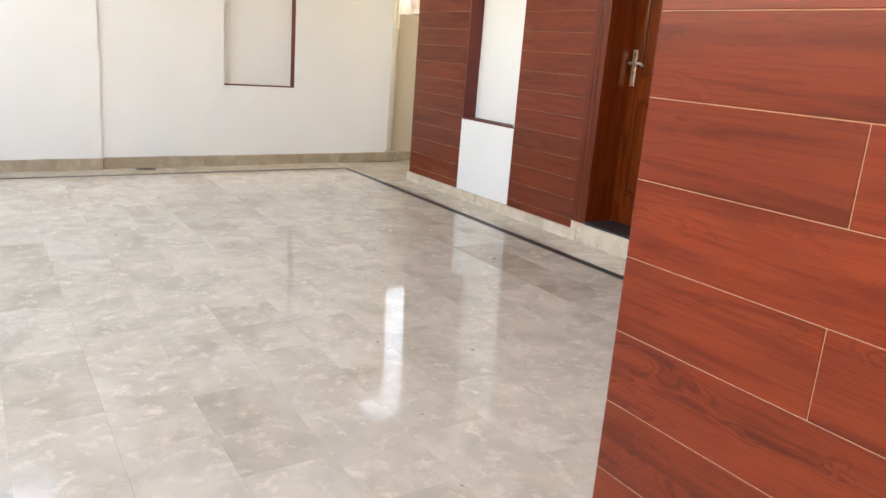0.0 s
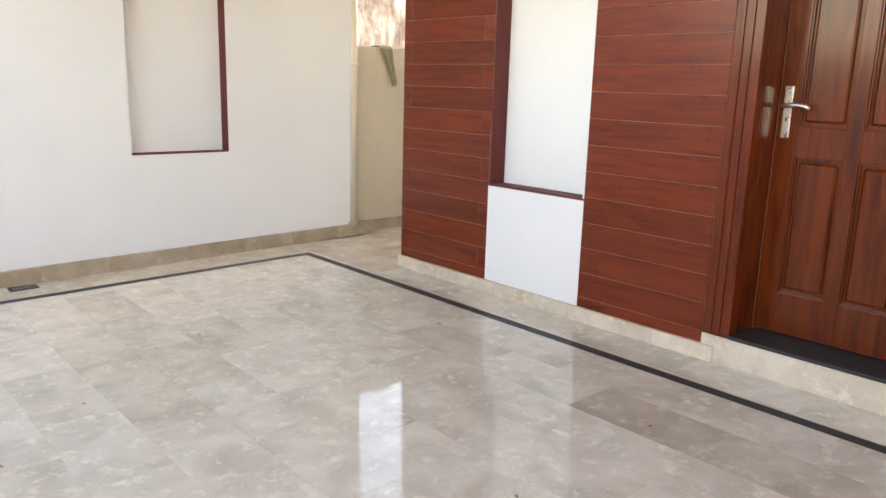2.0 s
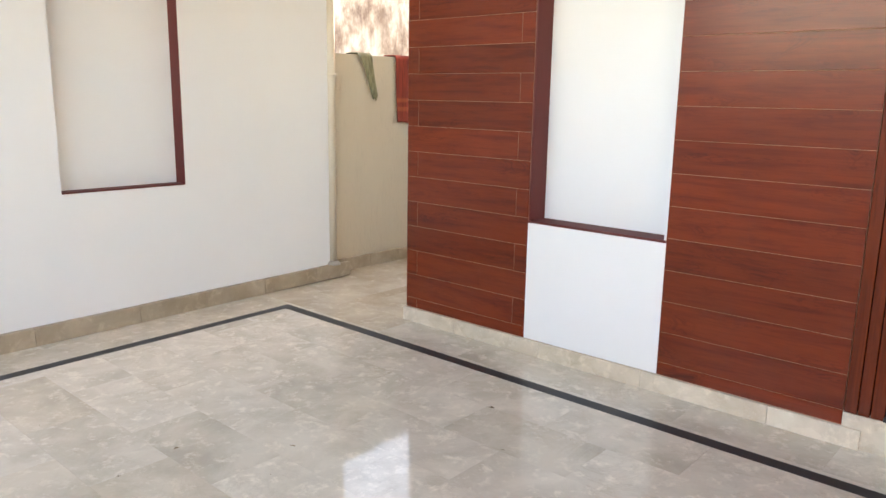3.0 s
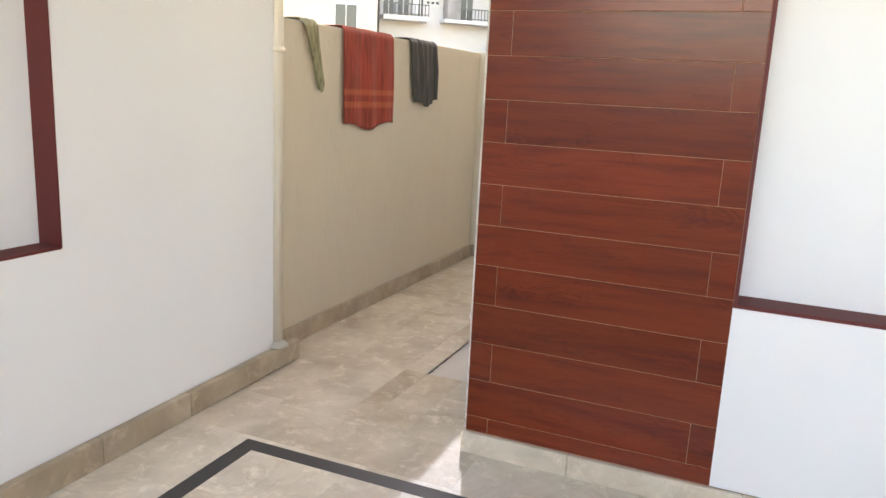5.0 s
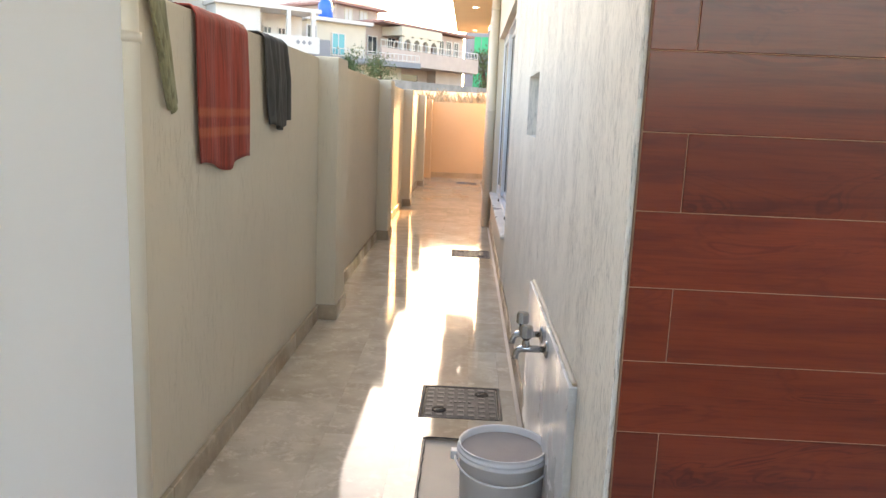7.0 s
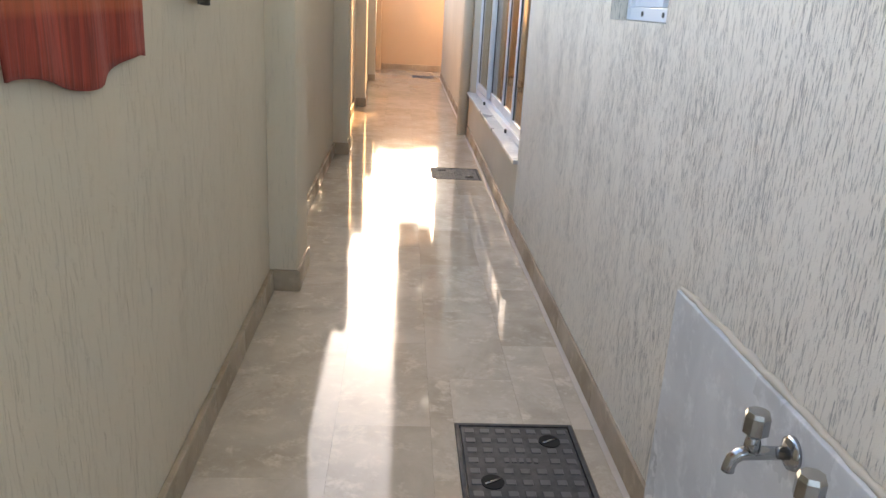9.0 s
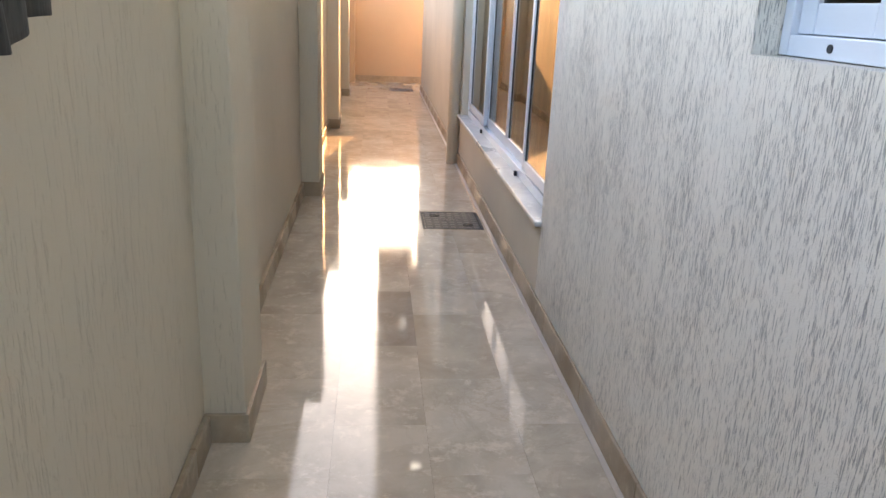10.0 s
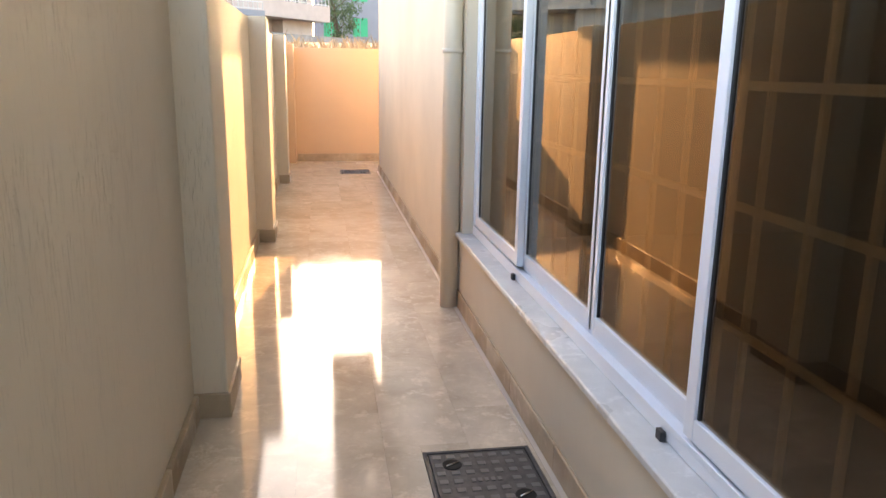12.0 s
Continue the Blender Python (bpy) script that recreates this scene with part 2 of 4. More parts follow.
GROUT = paint("pale_grout", (0.42, 0.22, 0.13), 0.8, 0.1)
WOOD_TILE = wood_tile("wood_look_tile", (0.180, 0.0265, 0.0084), (0.120, 0.0165, 0.0054), 0.19)
DOOR_WOOD = varnished_wood("varnished_door_wood", (0.132, 0.0215, 0.0036), (0.068, 0.0100, 0.0020))
FRAME_WOOD = varnished_wood("varnished_frame_wood", (0.135, 0.020, 0.005), (0.072, 0.0100, 0.0028))
NICKEL = metal("brushed_nickel", (0.62, 0.58, 0.50), 0.3)
CHROME = metal("chrome", (0.42, 0.42, 0.42), 0.16)
HOLLOW_SHADE = paint("hollow_shade_black", (0.006, 0.006, 0.006), 0.95, 0.1)
DARK_METAL = metal("dark_metal", (0.10, 0.10, 0.10), 0.5)
ALU = paint("white_aluminium", (0.76, 0.79, 0.84), 0.3, 0.02)
GLASS = tinted_glass("bronze_tinted_glass", (0.44, 0.345, 0.235), 0.085)
DARK_GLASS = tinted_glass("dark_glass", (0.10, 0.12, 0.14), 0.05)
RUBBER = paint("black_rubber", (0.02, 0.02, 0.022), 0.6, 0.1)
IRON = cast_iron("grey_cast_iron")
IRON_WORN = paint("worn_cast_iron", (0.115, 0.115, 0.118), 0.55, 0.2)
BUCKET = paint("white_bucket_plastic", (0.86, 0.85, 0.86), 0.3, 0.08)
CLOTH_RED = cloth("brick_red_towel", (0.36, 0.048, 0.026), (0.60, 0.17, 0.06))
CLOTH_OLIVE = cloth("olive_cloth", (0.36, 0.335, 0.20))
CLOTH_GREY = cloth("dark_grey_cloth", (0.085, 0.078, 0.07))
RESIDUE = paint("dried_plaster_residue", (0.50, 0.43, 0.39), 0.8, 0.25, 30.0, 0.5)
CONCRETE = stained_concrete("stained_plaster")
SOIL = lot_soil("lot_soil")
# near-black colour stands in for the unlit rooms behind the glass
ROOM_SHADE = paint("room_wall_shade", (0.05, 0.043, 0.036), 0.6, 0.05)
GRILLE = paint("cream_grille_paint", (0.82, 0.74, 0.62), 0.45, 0.05)
LAMP_GLOW = glow("lamp_glow", (1.0, 0.93, 0.8), 2.5)
DEBRIS = leafy("dry_leaf", (0.10, 0.06, 0.03), (0.25, 0.17, 0.09))
DRY_GRASS = leafy("dry_grass", (0.20, 0.14, 0.08), (0.42, 0.32, 0.19))
GREEN_A = leafy("dark_leaves", (0.035, 0.07, 0.03), (0.09, 0.14, 0.05))
BARK = paint("bark", (0.11, 0.08, 0.055), 0.9, 0.2)
HOUSE_WHITE = paint("house_white", (0.58, 0.58, 0.57), 0.6, 0.05)
HOUSE_CREAM = paint("house_cream", (0.56, 0.52, 0.43), 0.6, 0.05)
HOUSE_PINK = paint("house_pinkish_stone", (0.47, 0.39, 0.35), 0.7, 0.08)
HOUSE_GREY = paint("house_grey", (0.23, 0.245, 0.28), 0.6, 0.05)
STONE_CLAD = paint("grey_stone_cladding", (0.30, 0.29, 0.28), 0.8, 0.25, 12.0, 0.6)
ROOF_RED = paint("red_roof_tiles", (0.30, 0.15, 0.125), 0.6, 0.2, 8.0, 0.5)
TANK_BLUE = paint("blue_plastic", (0.02, 0.14, 0.62), 0.4, 0.05)
GREEN_SCREEN = paint("green_screen_cloth", (0.03, 0.42, 0.20), 0.7, 0.1)
HOUSE_GLASS = paint("house_window_glass", (0.045, 0.055, 0.065), 0.12, 0.1)
HOUSE_CYAN = paint("cyan_window_glass", (0.10, 0.42, 0.48), 0.15, 0.1)


# ---- mesh helpers ----
def add_box(bm, a, b, bevel=0.0, segments=2):
    """A box between two corners, added to bm."""
    verts = bmesh.ops.create_cube(bm, size=1)["verts"]
    for v in verts:
        v.co = Vector([(a[i] + b[i]) / 2 + v.co[i] * (b[i] - a[i]) for i in range(3)])
    if bevel:
        edges = list({e for v in verts for e in v.link_edges})
        bmesh.ops.bevel(bm, geom=edges, offset=bevel, segments=segments, affect="EDGES", profile=0.6)
    return bm


def box(a, b, bevel=0.0, segments=2):
    return add_box(bmesh.new(), a, b, bevel, segments)


def boxes(rows, bevel=0.0):
    bm = bmesh.new()
    for a, b in rows:
        add_box(bm, a, b, bevel)
    return bm


def add_tube(bm, points, radius, segments=14):
    """A round bar through the points, with closed ends."""
    rings = []
    n = len(points)
    for i, p in enumerate(points):
        p = Vector(p)
        d = (Vector(points[min(i + 1, n - 1)]) - Vector(points[max(i - 1, 0)])).normalized()
        side = d.orthogonal().normalized() if i == 0 else (side - d * side.dot(d)).normalized()
        up = d.cross(side)
        r = radius[i] if isinstance(radius, (list, tuple)) else radius
        rings.append([bm.verts.new(p + (side * math.cos(a) + up * math.sin(a)) * r)
                      for a in (2 * math.pi * k / segments for k in range(segments))])
    for r0, r1 in zip(rings, rings[1:]):
        for k in range(segments):
            f = bm.faces.new((r0[k], r0[(k + 1) % segments], r1[(k + 1) % segments], r1[k]))
            f.smooth = True
    bm.faces.new(rings[0][::-1])
    bm.faces.new(rings[-1])
    return bm


def tube(points, radius, segments=14):
    return add_tube(bmesh.new(), points, radius, segments)


def lathe(profile, segments=40):
    """A closed turned shape from (radius, height) rows, about z."""
    bm = bmesh.new()
    rings = [[bm.verts.new((r * math.cos(a), r * math.sin(a), z)) for a in (2 * math.pi * k / segments for k in range(segments))] for r, z in profile]
    for r0, r1 in zip(rings, rings[1:]):
        for k in range(segments):
            f = bm.faces.new((r0[k], r0[(k + 1) % segments], r1[(k + 1) % segments], r1[k]))
            f.smooth = True
    bm.faces.new(rings[0][::-1])
    bm.faces.new(rings[-1])
    return bm


def mesh_of(name, bm, material):
    bmesh.ops.recalc_face_normals(bm, faces=bm.faces)
    me = bpy.data.meshes.new(name)
    bm.to_mesh(me)
    bm.free()
    me.materials.append(material)
    return me


def part(name, bm, material, parent, label=""):
    """One mesh under a thing or a part."""
    ob = new(name, mesh_of(name, bm, material))
    ob.parent = parent
    return tagged(ob, label)


def thing(name, label, category, at=(0, 0, 0), turn=0, group="", kind=""):
    """An empty at a thing's base, to hold its parts."""
    ob = new(name)
    ob.matrix_world = pose(*at, 0, 0, turn)
    ob.empty_display_size = 0.1
    return tagged(ob, label, category, group, kind)


def single(name, bm, material, label, category, kind="", group=""):
    return tagged(new(name, mesh_of(name, bm, material)), label, category, group, kind)


def structure(name, bm, material, label, category):
    return single(name, bm, material, label, category, "structure")


# ---- large structure ----
SLOPE = 0.013           # the porch falls towards the street
PORCH = pose(0, -0.3, 0) @ Matrix.Rotation(SLOPE, 4, "X") @ pose(0, 0.3, 0)
H_X = 1.138             # face of the house towards the side passage
B_X = -0.125            # face of the boundary wall
TOP = 3.05              # porch ceiling


def ground_height(x, y):
    rise = 0.0 if y < 15.05 else 1.32 + max(0.0, min(1.0, (y - 20) / 30)) * 1.7
    return -0.22 + rise - (0.25 if y < -6.5 else 0.0)


def build_ground():
    bm = bmesh.new()
    xs = [-600, -200, -80, -40, -20, -10, -5, 0, 5, 10, 20, 40, 80, 200, 600]
    ys = [-600, -150, -50, -20, -6.5, -6.4, -4, 0, 5, 10, 15.04, 15.06, 20, 25, 30, 40, 50, 70, 120, 300, 800]
    grid = [[bm.verts.new((x, y, ground_height(x, y))) for x in xs] for y in ys]
    for r0, r1 in zip(grid, grid[1:]):
        for i in range(len(xs) - 1):
            bm.faces.new((r0[i], r0[i + 1], r1[i + 1], r1[i]))
    structure("ground", bm, SOIL, "bare brown earth of the plots around the house", "ground")


build_ground()

# floor beds, on which the marble tiles lie
bed = structure("floor_porch", box((0.0, -6.2, -0.2), (9.2, -0.302, -0.016)), CEMENT, "polished cream marble porch floor with a black inlay line", "floor")
bed.matrix_world = PORCH
path_bed = structure("floor_passage", boxes([((-0.24, -0.30, -0.2), (H_X + 0.02, 15.0, -0.02)), ((H_X + 0.02, 13.6, -0.2), (9.0, 15.0, -0.02)), ((1.1, -0.3, -0.2), (9.2, 0.0, -0.02))]), CEMENT, "polished cream marble floor of the side passage", "floor")

# white porch wall with a niche, y -1.60 to -0.864
W_X = 0.010
NL, NR, NB, NT = -1.565, -0.82, 0.805, 2.35
wall_w = structure("wall_west", boxes([
    ((-0.20, -7.2, -0.3), (W_X - 0.10, 0.330, TOP)),
    ((W_X - 0.10, -2.73, -0.3), (W_X, NL, TOP)), ((W_X - 0.10, NR, -0.3), (W_X, 0.330, TOP)),
    ((W_X - 0.10, NL, -0.3), (W_X, NR, NB - 0.004)), ((W_X - 0.10, NL, NT), (W_X, NR, TOP)),
    ((W_X - 0.10, -7.2, -0.3), (W_X + 0.035, -2.73, TOP))]), WHITE, "smooth white painted porch wall with a tall niche", "wall")
part("niche_jamb", box((W_X - 0.098, NR - 0.006, NB), (W_X + 0.002, NR - 0.001, NT)), NICHE_RED, wall_w, "oxblood painted niche jamb")
part("niche_sill", box((W_X - 0.098, NL, NB - 0.003), (W_X + 0.002, NR - 0.007, NB + 0.006)), NICHE_RED, wall_w, "oxblood painted niche sill")

# boundary wall with piers
PIERS = (3.30, 6.478, 9.52, 12.60)
wall_b = structure("wall_boundary", box((-0.25, 0.353, -0.3), (B_X, 15.0, 1.675), 0.006), CREAM_FINE, "cream combed plaster boundary wall at head height", "wall")
for y in PIERS:
    part("pier", box((-0.245, y, -0.1), (B_X + 0.126, y + 0.36, 1.682), 0.006), CREAM_FINE, wall_b)
    part("pier_base", box((B_X, y - 0.012, 0), (B_X + 0.138, y + 0.372, 0.10), 0.004), SKIRT_MARBLE, wall_b, "brown marble pier base")
wall_back = structure("wall_back", box((B_X + 0.001, 14.8, -0.3), (9.0, 15.0, 1.60), 0.006), PEACH, "smooth peach painted rear wall", "wall")
part("pier", box((B_X + 0.001, 14.55, -0.1), (B_X + 0.16, 14.799, 1.64), 0.006), PEACH, wall_back)

# house wall along the passage, with two window openings
WIN = (4.36, 7.68, 0.44, 2.25)
VENT = (2.11, 2.68, 1.27, 1.575)
HT = 6.5
wall_h = structure("wall_passage", boxes([
    ((H_X, 0.016, -0.2), (H_X + 0.011, 0.25, HT)), ((H_X, 0.25, -0.2), (H_X + 0.23, VENT[0], HT)),
    ((H_X, VENT[0], -0.2), (H_X + 0.23, VENT[1], VENT[2])), ((H_X, VENT[0], VENT[3]), (H_X + 0.23, VENT[1], HT)),
    ((H_X, VENT[1], -0.2), (H_X + 0.23, WIN[0], HT))]), CREAM_ROUGH, "cream dragged plaster house wall with upright grooves", "wall")
structure("wall_passage_far", boxes([
    ((H_X, WIN[0], -0.2), (H_X + 0.23, WIN[1], WIN[2] - 0.03)), ((H_X, WIN[0], WIN[3]), (H_X + 0.23, WIN[1], HT)),
    ((H_X, WIN[1], -0.2), (H_X + 0.23, 13.6, HT))]), CREAM_SMOOTH, "smooth cream plaster house wall around the wide window", "wall")
structure("wall_rear", box((H_X + 0.231, 13.4, -0.2), (9.0, 13.6, HT)), CREAM_FINE, "cream plaster rear wall of the house", "wall")
structure("ceiling_passage", box((0.48, 0.0, 3.08), (H_X - 0.002, 15.1, HT)), CREAM_PAINT, "cream painted underside of the overhanging upper floor", "ceiling")
# porch ceiling is out of view; its edge is drawn back for sky light
structure("ceiling_porch", box((-0.2, -3.4, TOP + 0.002), (9.2, -0.002, TOP + 0.25)), WHITE, "unseen white porch ceiling, cut short to let in sky light", "ceiling")
structure("wall_upper", box((H_X + 0.24, 0.0, 3.31), (9.2, 12.97, HT)), HOUSE_WHITE, "white upper storey of the house", "wall")

# front of the house: wood-look panels, niche, doors
FL, F1, F2, F3, D1 = 1.15, 2.05, 2.83, 3.645, 3.795
P1, P2, D2, P3 = 4.77, 5.26, 6.22, 6.42
N2B, N2T = 0.735, 2.35
wall_f = structure("wall_front", boxes([
    ((FL, 0.002, -0.2), (F1, 0.25, TOP)), ((F2, 0.002, -0.2), (F3, 0.25, TOP)),
    ((F1, 0.15, N2B), (F2, 0.25, TOP)),
    ((F3, 0.24, -0.2), (D1 + 0.01, 0.25, TOP)), ((F3, 0.03, 2.32), (P3, 0.25, TOP)),
    ((P1 + 0.04, 0.06, 0.1), (P2 - 0.04, 0.25, 2.32)), ((P3, 0.0, -0.2), (9.2, 0.25, TOP))]), GROUT, "house front clad in wood-look planks", "wall")
panel = part("niche_panel", boxes([((F1, 0.0, 0.086), (F2, 0.148, N2B - 0.012)), ((F1, 0.135, N2B), (F2, 0.149, N2T)), ((F1, 0.0, N2T), (F2, 0.148, TOP))]), WHITE, wall_f, "smooth white niche panel")
part("niche_jamb", box((F1 + 0.001, 0.002, N2B), (F1 + 0.012, 0.134, N2T)), NICHE_RED, wall_f, "oxblood painted niche jamb")
part("niche_jamb", box((F2 - 0.012, 0.002, N2B), (F2 - 0.001, 0.134, N2T)), WHITE, wall_f, "white painted niche jamb")
part("niche_sill", box((F1, -0.003, N2B - 0.012), (F2, 0.134, N2B)), NICHE_RED, wall_f, "oxblood painted niche sill")
step = structure("door_step", box((F3, -0.004, -0.02), (P3, 0.40, 0.143), 0.003), STEP_MARBLE, "cream marble step under the doors", "step")
for a, b in ((D1, P1), (P2, D2)):
    part("threshold", box((a - 0.005, -0.012, 0.1435), (b + 0.005, 0.35, 0.163), 0.004), BLACK_STONE, step, "polished black granite threshold")


# ---- doors ----
def door(name, x0, x1, label, hand):
    """A six-panel door leaf in its recess."""
    ob = thing(name, label, "door", kind="structure")
    y, z0, z1 = 0.235, 0.168, 2.28
    cols = 3
    stile, gap = 0.105, 0.068
    width = (x1 - x0 - 2 * stile - gap * (cols - 1)) / cols
    rows = ((0.38, 1.063), (1.21, 2.15))
    xs = [(x0 + stile + i * (width + gap), x0 + stile + i * (width + gap) + width) for i in range(cols)]
    bm = bmesh.new()
    edges = [x0] + [v for p in xs for v in p] + [x1]
    for a, b in zip(edges[::2], edges[1::2]):
        add_box(bm, (a, y, z0), (b, y + 0.045, z1), 0.004)
    for a, b in xs:
        for lo, hi in ((z0, rows[0][0]), (rows[0][1], rows[1][0]), (rows[1][1], z1)):
            add_box(bm, (a - 0.001, y + 0.0015, lo), (b + 0.001, y + 0.044, hi), 0.003)
    part("leaf_frame", bm, DOOR_WOOD, ob)
    for a, b in xs:
        for lo, hi in rows:
            bm = box((a - 0.004, y + 0.018, lo - 0.004), (b + 0.004, y + 0.04, hi + 0.004))
            add_box(bm, (a + 0.022, y + 0.002, lo + 0.022), (b - 0.022, y + 0.02, hi - 0.022), 0.012, 1)
            p = part("panel", bm, DOOR_WOOD, ob)
            part("moulding", boxes([((a, y + 0.004, lo), (a + 0.010, y + 0.018, hi)), ((b - 0.010, y + 0.004, lo), (b, y + 0.018, hi)),
                                    ((a + 0.0105, y + 0.004, lo), (b - 0.0105, y + 0.018, lo + 0.010)), ((a + 0.0105, y + 0.004, hi - 0.010), (b - 0.0105, y + 0.018, hi))], 0.003), DOOR_WOOD, p)
    if hand:
        hx, hz = x0 + 0.045, 1.278
        bm = box((hx - 0.021, y - 0.007, hz - 0.125), (hx + 0.021, y, hz + 0.125), 0.005)
        handle = part("door_handle", bm, NICKEL, ob, "brushed nickel lever handle on a long plate")
        pts = [(hx, y - 0.005, hz + 0.03), (hx, y - 0.05, hz + 0.032), (hx + 0.03, y - 0.055, hz + 0.034), (hx + 0.07, y - 0.052, hz + 0.036),
               (hx + 0.105, y - 0.05, hz + 0.030), (hx + 0.125, y - 0.05, hz + 0.020)]
        part("lever", tube(pts, [0.012, 0.011, 0.010, 0.0095, 0.0115, 0.009]), NICKEL, handle)
        part("keyhole", boxes([((hx - 0.004, y - 0.0085, hz - 0.045), (hx + 0.004, y - 0.0065, hz - 0.028))]), RUBBER, handle)
        for dz in (-0.112, 0.112):
            part("screw", tube([(hx, y - 0.006, hz + dz), (hx, y - 0.0085, hz + dz)], 0.004, 10), DARK_METAL, handle)
    return ob


def grooved_post(name, x0, x1, grooves, z0, z1, parent, y=-0.008, back=0.229):
    """A door post of upright boards parted by grooves."""
    edges = [x0] + list(grooves) + [x1]
    for a, b in zip(edges, edges[1:]):
        part(name, box((a + 0.0015, y, z0), (b - 0.0015, y + 0.05, z1), 0.005), FRAME_WOOD, parent)
    return part("jamb", box((x0 + 0.001, y + 0.0505, z0), (x1 - 0.001, back + 0.02, z1)), FRAME_WOOD, parent)


door_1 = door("door_1", D1 + 0.002, P1 + 0.06, "closed varnished reddish wooden six-panel door", True)
door_2 = door("door_2", P2 + 0.002, D2 - 0.002, "closed varnished reddish wooden door beside the first", False)
frame_1 = thing("door_frame_1", "grooved varnished wooden frame around the doors", "door frame", kind="structure")
grooved_post("architrave", F3 + 0.002, D1, (F3 + 0.052, F3 + 0.098), 0.146, 2.32, frame_1)
grooved_post("post_board", P1, P2, [P1 + 0.082 * i for i in range(1, 6)], 0.146, 2.32, frame_1)
grooved_post("post_board", D2, P3, (D2 + 0.08, D2 + 0.14), 0.146, 2.32, frame_1)
part("head", box((D1, 0.16, 2.285), (P1, 0.262, 2.319), 0.004), FRAME_WOOD, frame_1)
part("head", box((P2, 0.16, 2.285), (D2, 0.262, 2.319), 0.004), FRAME_WOOD, frame_1)
# backing wall out of view, in the same near-black room shade
structure("wall_hall", box((F3, 0.28, -0.2), (9.2, 0.40, TOP)), ROOM_SHADE, "near-black wall behind the doors", "wall")


# ---- windows ----
def sash(parent, y0, y1, z0, z1, x, w=0.045):
    """One sliding sash: four aluminium bars, a black gasket and a pane."""
    bars = [((x, y0, z0), (x + 0.03, y0 + w, z1)), ((x, y1 - w, z0), (x + 0.03, y1, z1)),
            ((x + 0.001, y0 + w, z0), (x + 0.029, y1 - w, z0 + w + 0.01)), ((x + 0.001, y0 + w, z1 - w), (x + 0.029, y1 - w, z1))]
    s = part("sash", boxes(bars, 0.003), ALU, parent)
    g = 0.008
    part("gasket", boxes([((x + 0.008, y0 + w, z0 + w), (x + 0.022, y0 + w + g, z1 - w)), ((x + 0.008, y1 - w - g, z0 + w), (x + 0.022, y1 - w, z1 - w))]), RUBBER, s)
    pane = part("pane", box((x + 0.012, y0 + w, z0 + w), (x + 0.018, y1 - w, z1 - w)), GLASS, s, "bronze tinted glass pane")
    pane.visible_shadow = False
    return s


win = thing("window_1", "wide sliding window with white aluminium sashes and bronze tinted glass", "window", kind="structure")
y0, y1, z0, z1 = WIN
fx = H_X + 0.057
part("frame", boxes([((fx, y0 + 0.002, z0 + 0.002), (fx + 0.10, y0 + 0.03, z1)), ((fx, y1 - 0.03, z0 + 0.002), (fx + 0.10, y1 - 0.002, z1)),
                     ((fx, y0 + 0.031, z0 + 0.002), (fx + 0.10, y1 - 0.031, z0 + 0.035)), ((fx, y0 + 0.031, z1 - 0.035), (fx + 0.10, y1 - 0.031, z1)),
                     ((fx - 0.002, y0 + 0.031, z0 + 0.036), (fx + 0.006, y1 - 0.031, z0 + 0.052)), ((fx + 0.047, y0 + 0.031, z0 + 0.036), (fx + 0.053, y1 - 0.031, z0 + 0.052))], 0.002), ALU, win)
cuts = (y0 + 0.032, 5.215, 5.925, 6.78, y1 - 0.032)
for i in range(4):
    sash(win, cuts[i] - (0.022 if i in (1, 3) else 0), cuts[i + 1] + (0.022 if i in (1, 2) else 0.0), z0 + 0.054, z1 - 0.036, fx + (0.008 if i in (0, 3) else 0.040))
part("window_sill", box((H_X - 0.03, y0 - 0.012, z0 - 0.026), (fx + 0.14, y1 + 0.06, z0), 0.008, 3), GREY_MARBLE, win, "white marble window sill")
for y in (5.27, 6.725):
    part("stopper", box((fx - 0.018, y, z0 + 0.001), (fx - 0.003, y + 0.03, z0 + 0.028), 0.003), RUBBER, win, "black rubber stopper")
grille = thing("window_grille", "cream painted steel grille inside the window", "grille")
gx = H_X + 0.175
for k in range(18):
    y = 4.475 + 0.178 * k
    part("bar", box((gx, y, z0 + 0.01), (gx + 0.016, y + 0.016, z1), 0.003), GRILLE, grille)
for z in (0.735, 1.018, 1.286, 1.56, 1.83, 2.10):
    part("rail", box((gx - 0.008, y0 + 0.001, z), (gx - 0.0005, y1 - 0.001, z + 0.021), 0.002), GRILLE, grille)
pts = [(fx + 0.078, 5.262 - 0.03 * math.sin(math.pi * i / 10), 1.35 + 0.13 * i / 10) for i in range(11)]
part("pull_handle", tube(pts, 0.008, 8), GRILLE, win, "cream curved pull handle inside the sash")

vent = thing("window_2", "small high window with a white aluminium frame", "window", kind="structure")
y0, y1, z0, z1 = VENT
vx = H_X + 0.055
part("frame", boxes([((vx, y0 + 0.002, z0 + 0.002), (vx + 0.07, y0 + 0.035, z1 - 0.002)), ((vx, y1 - 0.035, z0 + 0.002), (vx + 0.07, y1 - 0.002, z1 - 0.002)),
                     ((vx, y0 + 0.036, z0 + 0.002), (vx + 0.07, y1 - 0.036, z0 + 0.042)), ((vx, y0 + 0.036, z1 - 0.04), (vx + 0.07, y1 - 0.036, z1 - 0.002))], 0.003), ALU, vent)
